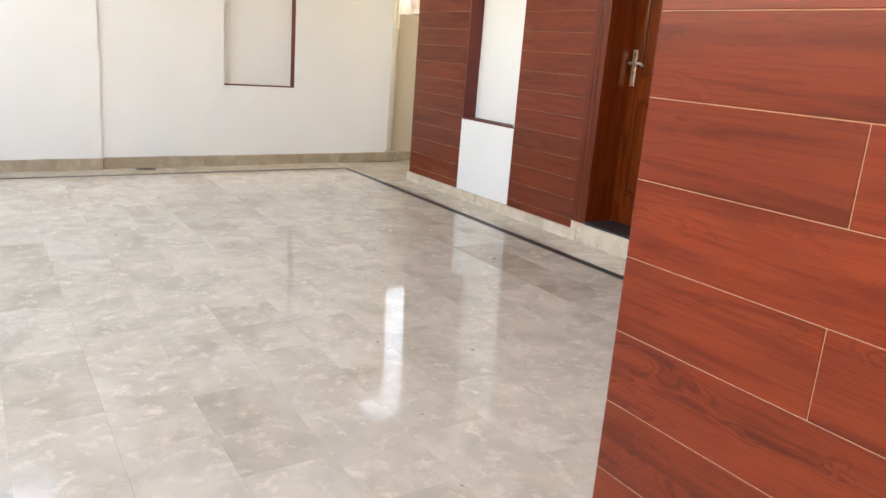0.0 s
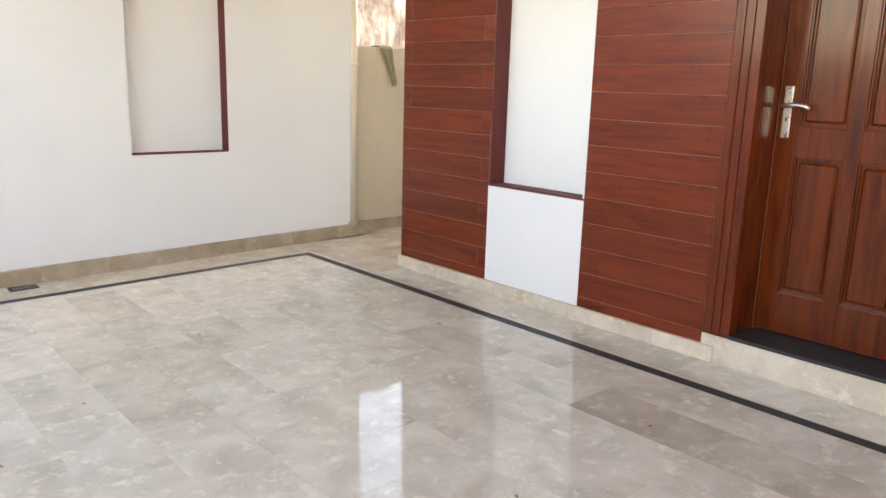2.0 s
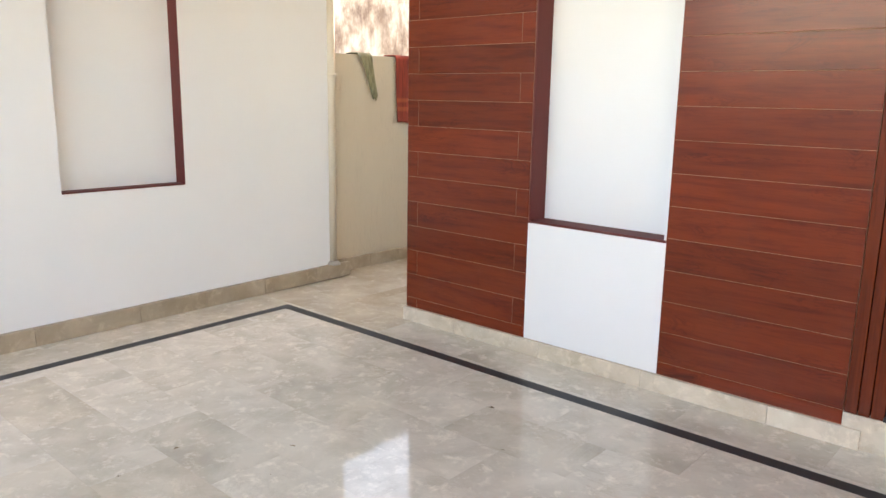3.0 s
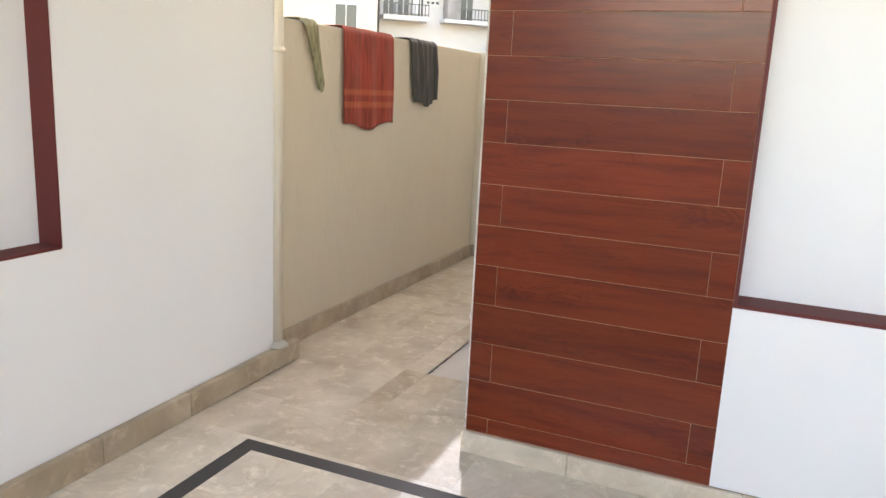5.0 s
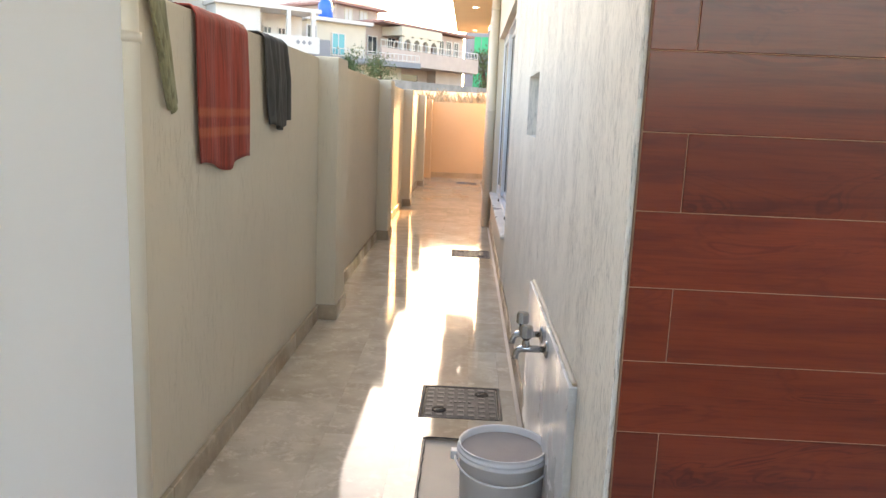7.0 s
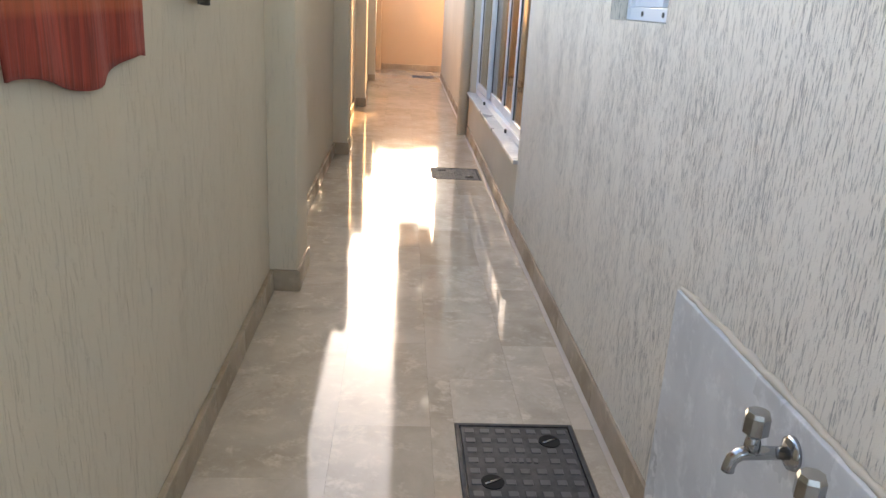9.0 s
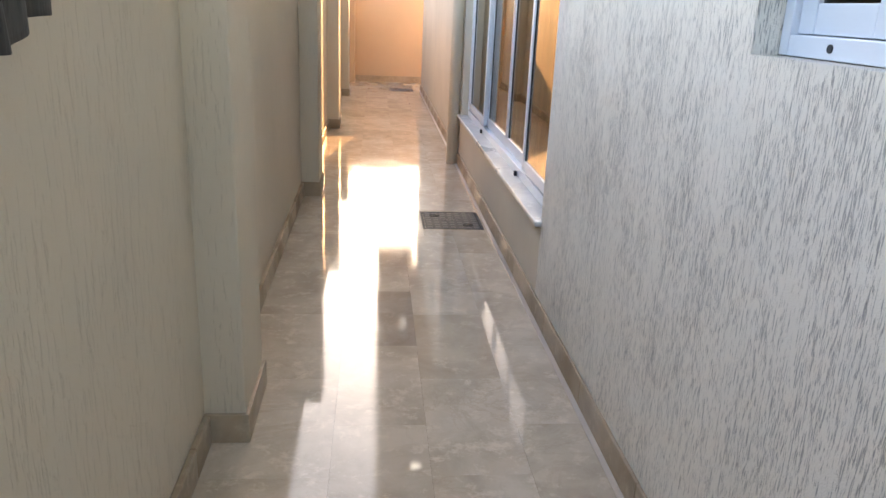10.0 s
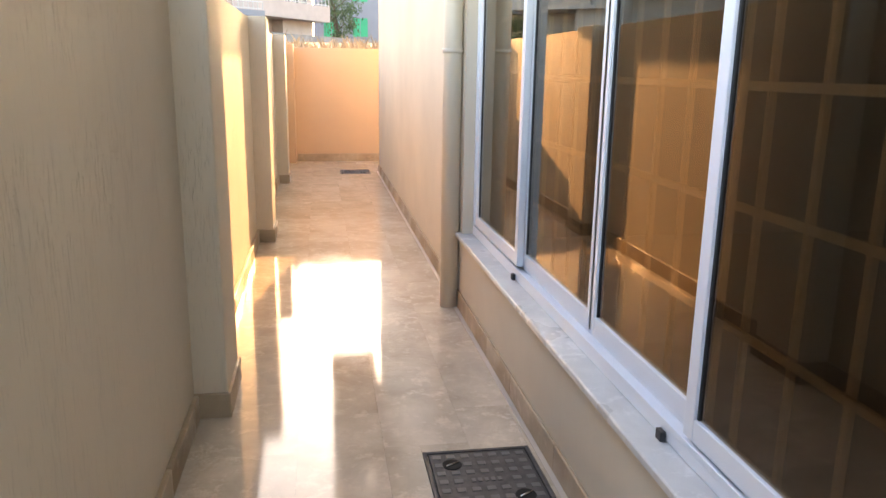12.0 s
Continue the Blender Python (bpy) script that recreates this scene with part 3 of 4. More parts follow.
s = part("sash", boxes([((vx + 0.014, 2.36, z0 + 0.044), (vx + 0.045, 2.41, z1 - 0.042)), ((vx + 0.014, y1 - 0.09, z0 + 0.044), (vx + 0.045, y1 - 0.037, z1 - 0.042)),
                        ((vx + 0.015, 2.411, z0 + 0.044), (vx + 0.044, y1 - 0.091, z0 + 0.10)), ((vx + 0.015, 2.411, z1 - 0.09), (vx + 0.044, y1 - 0.091, z1 - 0.042))], 0.003), ALU, vent)
part("pane", box((vx + 0.025, 2.40, z0 + 0.09), (vx + 0.03, y1 - 0.08, z1 - 0.08)), DARK_GLASS, s)
s = part("sash", boxes([((vx + 0.05, 2.38, z0 + 0.044), (vx + 0.066, 2.42, z1 - 0.042)), ((vx + 0.05, y0 + 0.037, z0 + 0.044), (vx + 0.066, y0 + 0.08, z1 - 0.042))], 0.003), ALU, vent)
part("pane", box((vx + 0.054, y0 + 0.05, z0 + 0.05), (vx + 0.058, 2.39, z1 - 0.05)), DARK_GLASS, s)
for y in (2.30, 2.50):
    part("screw", tube([(vx - 0.003, y, z0 + 0.022), (vx + 0.002, y, z0 + 0.022)], 0.008, 10), RUBBER, vent)
# rooms behind the windows; their darkness is put into the near-black colour
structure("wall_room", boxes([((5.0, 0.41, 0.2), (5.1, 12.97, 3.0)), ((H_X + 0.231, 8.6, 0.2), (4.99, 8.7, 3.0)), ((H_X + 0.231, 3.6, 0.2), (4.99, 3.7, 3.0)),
                              ((H_X + 0.231, 0.41, 0.2), (4.99, 0.46, 3.0))]), ROOM_SHADE, "inner walls of the rooms, coloured near-black as shade", "wall")
structure("floor_room", box((H_X + 0.231, 0.41, 0.1), (5.0, 12.97, 0.199)), ROOM_SHADE, "inner floor of the rooms, coloured near-black as shade", "floor")
structure("ceiling_room", box((H_X + 0.231, 0.41, 3.01), (5.1, 12.97, 3.3)), ROOM_SHADE, "inner ceiling of the rooms, coloured near-black as shade", "ceiling")

# unseen walls added towards street and side; their heights shape the porch light
structure("wall_street", box((-0.2, -6.35, -0.5), (9.2, -6.2, 1.9), 0.01), WHITE, "unseen white wall towards the street, added to limit the light", "wall")
structure("wall_east", box((9.2, -6.35, -0.5), (9.4, 0.25, 1.1), 0.01), WHITE, "unseen white side wall of the porch, kept low to admit light", "wall")


PIECES = {}


def piece(name, size, at, material, parent, bevel=0.0012):
    """A slab of the given size about its own middle; alike pieces share one mesh."""
    key = (name, material.name, *(round(v, 4) for v in size))
    if key not in PIECES:
        h = [v / 2 for v in size]
        PIECES[key] = mesh_of(name, box([-v for v in h], h, bevel, 1) if bevel else box([-v for v in h], h), material)
    ob = new(name, PIECES[key])
    ob.parent = parent
    ob.location = at
    return ob


# ---- things on the walls and floor of the porch and passage ----
def drain_pipe(at_xy, z0, z1, r, clamps, label, shoe=False):
    ob = thing("drain_pipe", label, "pipe", (at_xy[0], at_xy[1], z0), group="drain pipes")
    part("pipe", tube([(0, 0, 0), (0, 0, z1 - z0)], r, 24), PIPE, ob)
    for z in clamps:
        bm = tube([(0, 0, z - z0 - 0.012), (0, 0, z - z0 + 0.012)], r + 0.006, 24)
        add_box(bm, (-0.012, 0.0, z - z0 - 0.010), (0.012, r + 0.03, z - z0 + 0.010), 0.002)
        part("clamp", bm, PIPE, ob, "painted pipe clamp")
    if shoe:
        part("mortar", lathe([(r + 0.03, 0.0), (r + 0.02, 0.018), (r + 0.004, 0.03), (r + 0.001, 0.032)], 18), CEMENT, ob, "rough mortar at the foot")
    return ob


drain_pipe((0.0, 0.364), 0.105, 3.0, 0.034, (1.512, 2.7), "cream painted drain pipe at the end of the white wall", True)
drain_pipe((H_X - 0.054, 7.775), 0.0, 3.08, 0.052, (1.42, 2.6), "cream painted drain pipe beside the wide window")


def manhole(x, y, turn_, lettered):
    """A square cast cover in its frame with raised pads and two lifting hollows, drawn as black discs."""
    w, d = 0.384, 0.41
    ob = thing("manhole_cover", "grey cast iron manhole cover set in the marble floor", "manhole cover", (x, y, -0.012), group="manhole covers")
    bm = boxes([((-w / 2, -d / 2, 0), (-w / 2 + 0.014, d / 2, 0.0135)), ((w / 2 - 0.014, -d / 2, 0), (w / 2, d / 2, 0.0135)),
                ((-w / 2 + 0.0145, -d / 2, 0), (w / 2 - 0.0145, -d / 2 + 0.014, 0.0135)), ((-w / 2 + 0.0145, d / 2 - 0.014, 0), (w / 2 - 0.0145, d / 2, 0.0135))], 0.002)
    part("frame", bm, IRON, ob)
    lid = part("lid", box((-w / 2 + 0.018, -d / 2 + 0.018, 0), (w / 2 - 0.018, d / 2 - 0.018, 0.0112), 0.002), IRON, ob)
    for i in range(7):
        for j in range(7):
            px, py = (i - 3) * 0.0495, (j - 3) * 0.0535
            if (i, j) in (((1, 1), (5, 5)) if turn_ > 0 else ((1, 5), (5, 1))) or (j == 3 and 2 <= i <= 4):
                continue
            piece("pad", (0.031, 0.027, 0.004), (px, py, 0.0116), IRON_WORN, lid, 0.002)
    for px, py in ((-0.102, -0.107 * turn_), (0.102, 0.107 * turn_)):
        # a raised black disc stands in for the shade inside each hollow
        part("hollow_shade_disc", tube([(px, py, 0.0113), (px, py, 0.0138)], 0.034, 20), HOLLOW_SHADE, lid, "lifting hollow drawn as a black disc for its shade")
        part("lifting_bar", tube([(px - 0.024, py - 0.012, 0.0148), (px + 0.024, py + 0.012, 0.0148)], 0.0035, 8), CHROME, lid)
    if lettered:
        part("raised_mark", boxes([((-0.055 + 0.022 * k, -0.011, 0.011), (-0.041 + 0.022 * k, 0.011, 0.014)) for k in range(5)]), IRON_WORN, lid)
    return ob


COVERS = ((0.846, 1.985), (0.898, 5.892), (0.82, 13.60))
for (cx, cy), turn_ in zip(COVERS, (1, -1, -1)):
    manhole(cx, cy, turn_, True)


def bucket(at):
    ob = thing("bucket", "used white plastic paint bucket standing on the passage floor", "bucket", at)
    prof = [(0.128, 0.0), (0.133, 0.006), (0.142, 0.335), (0.152, 0.335), (0.152, 0.341), (0.144, 0.343), (0.144, 0.352), (0.151, 0.353), (0.151, 0.360), (0.144, 0.362),
            (0.145, 0.374), (0.1475, 0.378), (0.142, 0.379), (0.139, 0.374), (0.131, 0.02), (0.03, 0.012)]
    low = 0.83
    prof = [(q, z * low) for q, z in prof]
    part("body", lathe(prof, 56), BUCKET, ob)
    part("residue", lathe([(0.1385, 0.29), (0.1372, 0.29), (0.1335, 0.19), (0.12, 0.196), (0.05, 0.2), (0.01, 0.197)], 40), RESIDUE, ob, "dried residue inside")
    pts = [(-0.15 * math.cos(a) * 1.05, -0.155 * math.sin(a), 0.268 - 0.035 * math.sin(a)) for a in [math.pi * k / 16 for k in range(17)]]
    part("handle", tube(pts, 0.004, 8), BUCKET, ob, "thin plastic-coated wire handle")
    for s in (-1, 1):
        part("ear", box((s * 0.158 - 0.014, -0.016, 0.252), (s * 0.158 + 0.014, 0.016, 0.282), 0.005), BUCKET, ob)
    return ob


bucket((0.985, 0.893, -0.012))


def tap(y, z):
    """A chrome bib tap with a faceted head, on the wall towards -x."""
    ob = thing("water_tap", "chrome bib tap with a faceted head on the marble slab", "tap", (H_X - 0.022, y, z), group="water taps")
    part("flange", tube([(0.0, 0, 0), (-0.006, 0, 0), (-0.012, 0, 0)], [0.030, 0.029, 0.016], 26), CHROME, ob)
    part("spout", tube([(-0.008, 0, 0), (-0.05, 0, 0), (-0.078, 0, 0.0), (-0.090, 0, -0.003), (-0.101, 0, -0.012), (-0.105, 0, -0.027), (-0.105, 0, -0.035)],
                       [0.011, 0.012, 0.013, 0.0115, 0.011, 0.0105, 0.011], 18), CHROME, ob)
    part("bonnet", tube([(-0.072, 0, 0.006), (-0.072, 0, 0.022), (-0.072, 0, 0.034)], [0.014, 0.013, 0.010], 18), CHROME, ob)
    head = tube([(-0.072, 0, 0.034), (-0.072, 0, 0.040), (-0.072, 0, 0.070), (-0.072, 0, 0.078), (-0.072, 0, 0.079)], [0.015, 0.022, 0.0215, 0.018, 0.010], 8)
    for f in head.faces:
        f.smooth = False
    part("head", head, CHROME, ob)
    return ob


tap(1.115, 0.613)
tap(0.945, 0.613)
slab = single("marble_splashback", box((H_X - 0.022, 0.43, 0.07), (H_X + 0.001, 1.70, 0.675), 0.003), GREY_MARBLE, "grey-white marble splashback slab fixed to the rough wall", "splashback")



def mortar_bead():
    """The uneven mortar edge along the top and end of the splashback."""
    rng = random.Random(31)
    pts = [(H_X - 0.006, 1.702 + rng.uniform(-0.002, 0.002), 0.08 + 0.03 * k) for k in range(20)]
    pts += [(H_X - 0.006, 1.70 - 0.03 * k, 0.679 + rng.uniform(-0.003, 0.003)) for k in range(43)]
    return tube(pts, [rng.uniform(0.006, 0.0105) for _ in pts], 8)


structure("trim_splashback", mortar_bead(), CREAM_SMOOTH, "rough cream mortar edge round the splashback slab", "trim")

gully = thing("floor_drain", "small dark metal floor drain beside the skirting", "drain", (0.13, -2.36, -0.0262))
part("frame", boxes([((-0.05, -0.085, 0), (-0.04, 0.085, 0.006)), ((0.04, -0.085, 0), (0.05, 0.085, 0.006)), ((-0.039, -0.085, 0), (0.039, -0.075, 0.006)), ((-0.039, 0.075, 0), (0.039, 0.085, 0.006))]), DARK_METAL, gully)
part("grate", boxes([((-0.039, -0.07 + 0.02 * k, 0), (0.039, -0.06 + 0.02 * k, 0.005)) for k in range(8)]), DARK_METAL, gully)


def draped(name, y0, y1, front, back, material, label, folds, sway, seed, taper=0.0, lump=0.012, drift=0.0):
    """A cloth hung over the boundary wall: front fall, top and back fall, with upright folds."""
    rng = random.Random(seed)
    nu, nv = 46, 54
    path = [(B_X + 0.011, 1.675 - front), (B_X + 0.012, 1.665), (B_X - 0.004, 1.687), (-0.246, 1.688), (-0.263, 1.665), (-0.262, 1.675 - back)]
    seg = [0.0]
    for a, b in zip(path, path[1:]):
        seg.append(seg[-1] + math.dist(a, b))
    bm = bmesh.new()
    phase = rng.random() * 6
    rows = []
    for j in range(nv + 1):
        s = seg[-1] * j / nv
        k = max(i for i in range(len(seg) - 1) if seg[i] <= s + 1e-9)
        f = (s - seg[k]) / (seg[k + 1] - seg[k])
        x = path[k][0] * (1 - f) + path[k + 1][0] * f
        z = path[k][1] * (1 - f) + path[k + 1][1] * f
        down = max(0.0, (1.675 - z) / max(front, 0.01)) if x > -0.2 else 0.0
        row = []
        for i in range(nu + 1):
            u = i / nu
            mid = (y0 + y1) / 2 + drift * down
            half = (y1 - y0) / 2 * (1 - taper * down)
            y = mid + (u - 0.5) * 2 * half + sway * math.sin(3.1 * down + 4 * u + phase) * down
            w = math.sin(folds * math.pi * 2 * u + phase + 0.8 * math.sin(3 * down)) + 0.5 * math.sin(folds * 4.4 * u + 2.1 * phase)
            out = lump * (0.35 + 0.65 * min(1.0, down * 2.2)) * (1.5 + w)
            if x > -0.2:
                hang = z - (0.014 * math.sin(9 * u + phase) + 0.02 * math.sin(3.4 * u)) * (1 if j == 0 else max(0.0, 1 - j / 6))
                row.append(bm.verts.new((x + (out if z < 1.67 else out * 0.3), y, hang + (out * 0.35 if z >= 1.67 else 0))))
            else:
                row.append(bm.verts.new((x - out * 0.5, y, z)))
        rows.append(row)
    for r0, r1 in zip(rows, rows[1:]):
        for i in range(nu):
            bm.faces.new((r0[i], r0[i + 1], r1[i + 1], r1[i])).smooth = True
    ob = single(name, bm, material, label, "cloth", group="cloths on the wall")
    mod = ob.modifiers.new("thickness", "SOLIDIFY")
    mod.thickness, mod.offset = 0.004, 1.0
    return ob


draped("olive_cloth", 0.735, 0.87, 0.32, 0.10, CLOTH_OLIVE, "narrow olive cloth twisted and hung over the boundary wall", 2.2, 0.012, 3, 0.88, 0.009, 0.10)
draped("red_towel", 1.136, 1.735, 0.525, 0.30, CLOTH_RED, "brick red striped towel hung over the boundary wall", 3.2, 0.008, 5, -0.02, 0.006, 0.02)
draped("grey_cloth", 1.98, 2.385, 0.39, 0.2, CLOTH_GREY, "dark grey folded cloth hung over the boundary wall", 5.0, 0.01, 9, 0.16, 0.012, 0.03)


def downlight(x, y, z):
    ob = thing("downlight", "small round recessed downlight, switched on", "lamp", (x, y, z), group="soffit downlights")
    part("ring", lathe([(0.062, -0.001), (0.062, -0.008), (0.048, -0.010), (0.046, -0.004)], 28), ALU, ob)
    part("diffuser", lathe([(0.045, -0.003), (0.045, -0.006), (0.02, -0.007)], 28), LAMP_GLOW, ob)


for y in (4.1, 7.65, 11.2, 14.5):
    downlight(0.845, y, 3.08)


# ---- clad column near the start ----
column = structure("column_porch", box((6.781, -2.727, -0.25), (7.38, -2.15, TOP)), GROUT, "porch column clad in wood-look planks", "column")

# ---- houses, trees and lot beyond the wall ----
def house_thing(name, label, x, y, z, turn_):
    return thing(name, label, "house", (x, y, z), turn_)


def opening(parent, u, v, z, w, h, glass=HOUSE_GLASS, trim=HOUSE_WHITE, recess=0.1):
    """A window or door of a far house: pane set back behind a frame."""
    fr = part("window", boxes([((u - 0.08, v - 0.06, z - 0.08), (u, v + recess, z + h + 0.08)), ((u + w, v - 0.06, z - 0.08), (u + w + 0.08, v + recess, z + h + 0.08)),
                               ((u, v - 0.06, z - 0.08), (u + w, v + recess, z)), ((u, v - 0.06, z + h), (u + w, v + recess, z + h + 0.08))]), trim, parent)
    part("pane", box((u, v - 0.02, z), (u + w, v - 0.005, z + h)), glass, fr)
    part("mullion", box((u + w / 2 - 0.03, v - 0.05, z), (u + w / 2 + 0.03, v - 0.021, z + h)), trim, fr)


def railing(parent, u0, u1, v, z, h, material, step_=0.22):
    bm = boxes([((u0, v - 0.03, z + h - 0.06), (u1, v + 0.03, z + h)), ((u0, v - 0.02, z + 0.08), (u1, v + 0.02, z + 0.13))])
    n = max(2, int((u1 - u0) / step_))
    for k in range(n + 1):
        u = u0 + (u1 - u0) * k / n
        add_box(bm, (u - 0.02, v - 0.02, z), (u + 0.02, v + 0.02, z + h))
    part("railing", bm, material, parent)


def hip_roof(u0, u1, v0, v1, z, h, over=0.5):
    bm = bmesh.new()
    a, b, c, d = (u0 - over, v0 - over), (u1 + over, v0 - over), (u1 + over, v1 + over), (u0 - over, v1 + over)
    run = min(u1 - u0, v1 - v0) / 2 + over
    low = [bm.verts.new((*p, z)) for p in (a, b, c, d)]
    mid = [bm.verts.new((*p, z + 0.18)) for p in (a, b, c, d)]
    if (u1 - u0) >= (v1 - v0):
        r = [bm.verts.new((u0 - over + run, (v0 + v1) / 2, z + h)), bm.verts.new((u1 + over - run, (v0 + v1) / 2, z + h))]
        faces = [(mid[0], mid[1], r[1], r[0]), (mid[1], mid[2], r[1]), (mid[2], mid[3], r[0], r[1]), (mid[3], mid[0], r[0])]
    else:
        r = [bm.verts.new(((u0 + u1) / 2, v0 - over + run, z + h)), bm.verts.new(((u0 + u1) / 2, v1 + over - run, z + h))]
        faces = [(mid[0], mid[1], r[0]), (mid[1], mid[2], r[1], r[0]), (mid[2], mid[3], r[1]), (mid[3], mid[0], r[0], r[1])]
    for f in faces:
        bm.faces.new(f)
    bm.faces.new(low[::-1])
    for i in range(4):
        bm.faces.new((low[i], low[(i + 1) % 4], mid[(i + 1) % 4], mid[i]))
    return bm


# white house with stone panels and black balconies
h1 = house_thing("white_house", "white two-storey house with grey stone panels and black balcony rails", -21.6, 41.9, 2.2, 40)
part("wall", boxes([((0, 0.8, 0), (8.0, 9, 6.6)), ((2.1, 0.3, 3.9), (2.5, 0.8, 6.0)), ((-0.1, 0.2, 6.6), (2.6, 9, 6.75))]), HOUSE_WHITE, h1)
for a, b in (((0.0, -0.4, 3.45), (3.0, 0.8, 3.75)), ((4.1, -0.4, 3.5), (7.4, 0.8, 3.72)), ((-0.2, -0.5, 6.2), (3.2, 0.8, 6.4))):
    part("slab", box(a, b), HOUSE_WHITE, h1)
part("stone_panel", box((1.0, 0.7, 3.75), (2.0, 0.79, 6.2)), STONE_CLAD, h1)
part("stone_panel", box((4.3, -0.3, 3.75), (5.2, 0.79, 6.4)), STONE_CLAD, h1)
part("stone_panel", box((5.2, 0.2, 5.6), (7.3, 0.79, 6.4)), HOUSE_GREY, h1)
for u, w in ((0.25, 0.65), (1.15, 0.75), (2.55, 0.35), (5.5, 0.85)):
    opening(h1, u, 0.79 if u != 1.15 else 0.69, 3.8, w, 1.45)
railing(h1, 0.0, 3.0, -0.36, 3.75, 0.75, DARK_METAL)
railing(h1, 5.3, 7.3, -0.36, 3.72, 0.75, DARK_METAL)
for k in range(3):
    for j in range(3):
        part("vent_slot", box((3.15 + 0.32 * j, 0.74, 4.7 + 0.4 * k), (3.33 + 0.32 * j, 0.799, 4.84 + 0.4 * k)), HOUSE_GLASS, h1)

# white house with an open upper porch and a diamond parapet
h2 = house_thing("white_house", "white house with an open upper porch and diamond cut parapet", -13.64, 45.86, 1.85, 35)
part("wall", boxes([((0, 3.0, 0), (5.4, 11, 5.8)), ((-1.2, 0.6, 0), (1.6, 3.0, 5.6)), ((-0.5, 6.0, 5.8), (3.0, 11, 7.6))]), HOUSE_WHITE, h2)
for a, b in (((-1.4, 0.2, 5.6), (5.6, 3.4, 5.85)), ((-0.2, 0.0, 3.0), (5.4, 3.0, 3.2))):
    part("slab", box(a, b), HOUSE_WHITE, h2)
part("parapet", boxes([((0.6, 0.0, 3.2), (5.4, 0.15, 4.05)), ((0.6, 0.16, 3.2), (0.75, 0.6, 4.05))]), HOUSE_WHITE, h2)
for u in (3.2, 4.9):
    part("column", box((u, 0.1, 4.05), (u + 0.25, 0.35, 5.6)), HOUSE_WHITE, h2)
for k, u in enumerate((1.6, 2.0, 2.4, 3.9, 4.3, 4.7)):
    bm = box((-0.11, -0.012, -0.11), (0.11, 0.0, 0.11))
    bm.transform(Matrix.Translation((u, 0.0, 3.66)) @ Matrix.Rotation(radians(45), 4, "Y"))
    part("diamond", bm, HOUSE_GREY, h2)
for u in (1.9, 2.7, 3.7):
    opening(h2, u, 2.99, 3.4, 0.45, 1.3)
for u in (-0.1, 0.9, 1.8):
    opening(h2, u, 5.99, 6.3, 0.4, 0.7)
tank = thing("water_tank", "blue plastic water tank on a roof porch", "tank", (-10.4, 57.0, 7.93), 20)
part("body", tube([(0, 0, 0), (0, 0, 1.1), (0, 0, 1.4), (0, 0, 1.5)], [0.55, 0.55, 0.42, 0.25], 24), TANK_BLUE, tank)

# lower cream house with a grey balcony box and a cyan window
h3 = house_thing("cream_house", "cream house with a grey balcony box and cyan window", -11.3, 54.8, 2.1, 40)
part("wall", boxes([((0, 0, 0), (5.0, 9, 5.6)), ((5.0, 1.5, 0), (9.5, 9, 3.6))]), HOUSE_CREAM, h3)
part("roof", box((-0.4, -0.5, 5.6), (5.4, 9.4, 5.85)), HOUSE_WHITE, h3)
part("balcony_box", box((-1.0, -1.3, 2.9), (1.2, -0.01, 4.15)), HOUSE_GREY, h3)
part("balcony_slab", box((1.2, -1.2, 2.7), (9.5, 0.0, 3.1)), HOUSE_GREY, h3)
opening(h3, 2.1, -0.01, 3.3, 1.0, 1.5, HOUSE_CYAN)
opening(h3, 0.0, -0.01, 4.2, 0.7, 1.0)
railing(h3, 1.3, 9.4, -1.1, 3.1, 0.6, HOUSE_WHITE, 0.4)
ac = part("cooler", box((0.3, -0.5, 1.9), (1.0, -0.01, 2.5), 0.03), HOUSE_WHITE, h3, "white air conditioner unit")
part("fan_grille", tube([(0.75, -0.5, 2.2), (0.75, -0.53, 2.2)], 0.2, 18), HOUSE_GLASS, ac)

# big house with red tiled roofs and an arcade
h4 = house_thing("red_roofed_house", "large pinkish house with red tiled roofs and an arcaded balcony", -7.88, 57.8, 2.0, 55)
part("wall", boxes([((1.5, 1.2, 0), (14.0, 12, 6.2)), ((1.4, 4.0, 5.0), (6.4, 11, 7.7)), ((10.0, 0.2, 0), (14.0, 1.3, 6.1))]), HOUSE_PINK, h4)
part("roof", hip_roof(2.6, 14.0, 0.0, 12.0, 6.2, 1.3, 0.6), ROOF_RED, h4)
part("roof", hip_roof(1.4, 6.4, 4.0, 11.0, 7.7, 1.2, 0.6), ROOF_RED, h4)
part("balcony", boxes([((1.0, -1.4, 3.0), (14.2, 1.2, 3.5)), ((1.0, -1.4, 3.5), (14.2, -1.2, 4.2))]), HOUSE_PINK, h4)
railing(h4, 1.0, 14.2, -1.3, 4.2, 0.6, HOUSE_WHITE, 0.5)
for k in range(5):
    u = 4.0 + 1.15 * k
    part("arcade_column", box((u, -0.9, 3.5), (u + 0.28, -0.6, 5.3)), HOUSE_CREAM, h4)
    if k < 4:
        bm = bmesh.new()
        n = 10
        for i in range(n):
            a0, a1 = math.pi * i / n, math.pi * (i + 1) / n
            x0, x1 = u + 0.72 - 0.44 * math.cos(a0), u + 0.72 - 0.44 * math.cos(a1)
            zz = 4.75 + 0.44 * min(math.sin(a0), math.sin(a1))
            add_box(bm, (x0, -0.9, zz), (x1, -0.6, 5.4))
        part("arch", bm, HOUSE_CREAM, h4)
part("arcade_band", box((3.9, -0.95, 5.4), (9.2, 1.2, 6.1)), HOUSE_CREAM, h4)
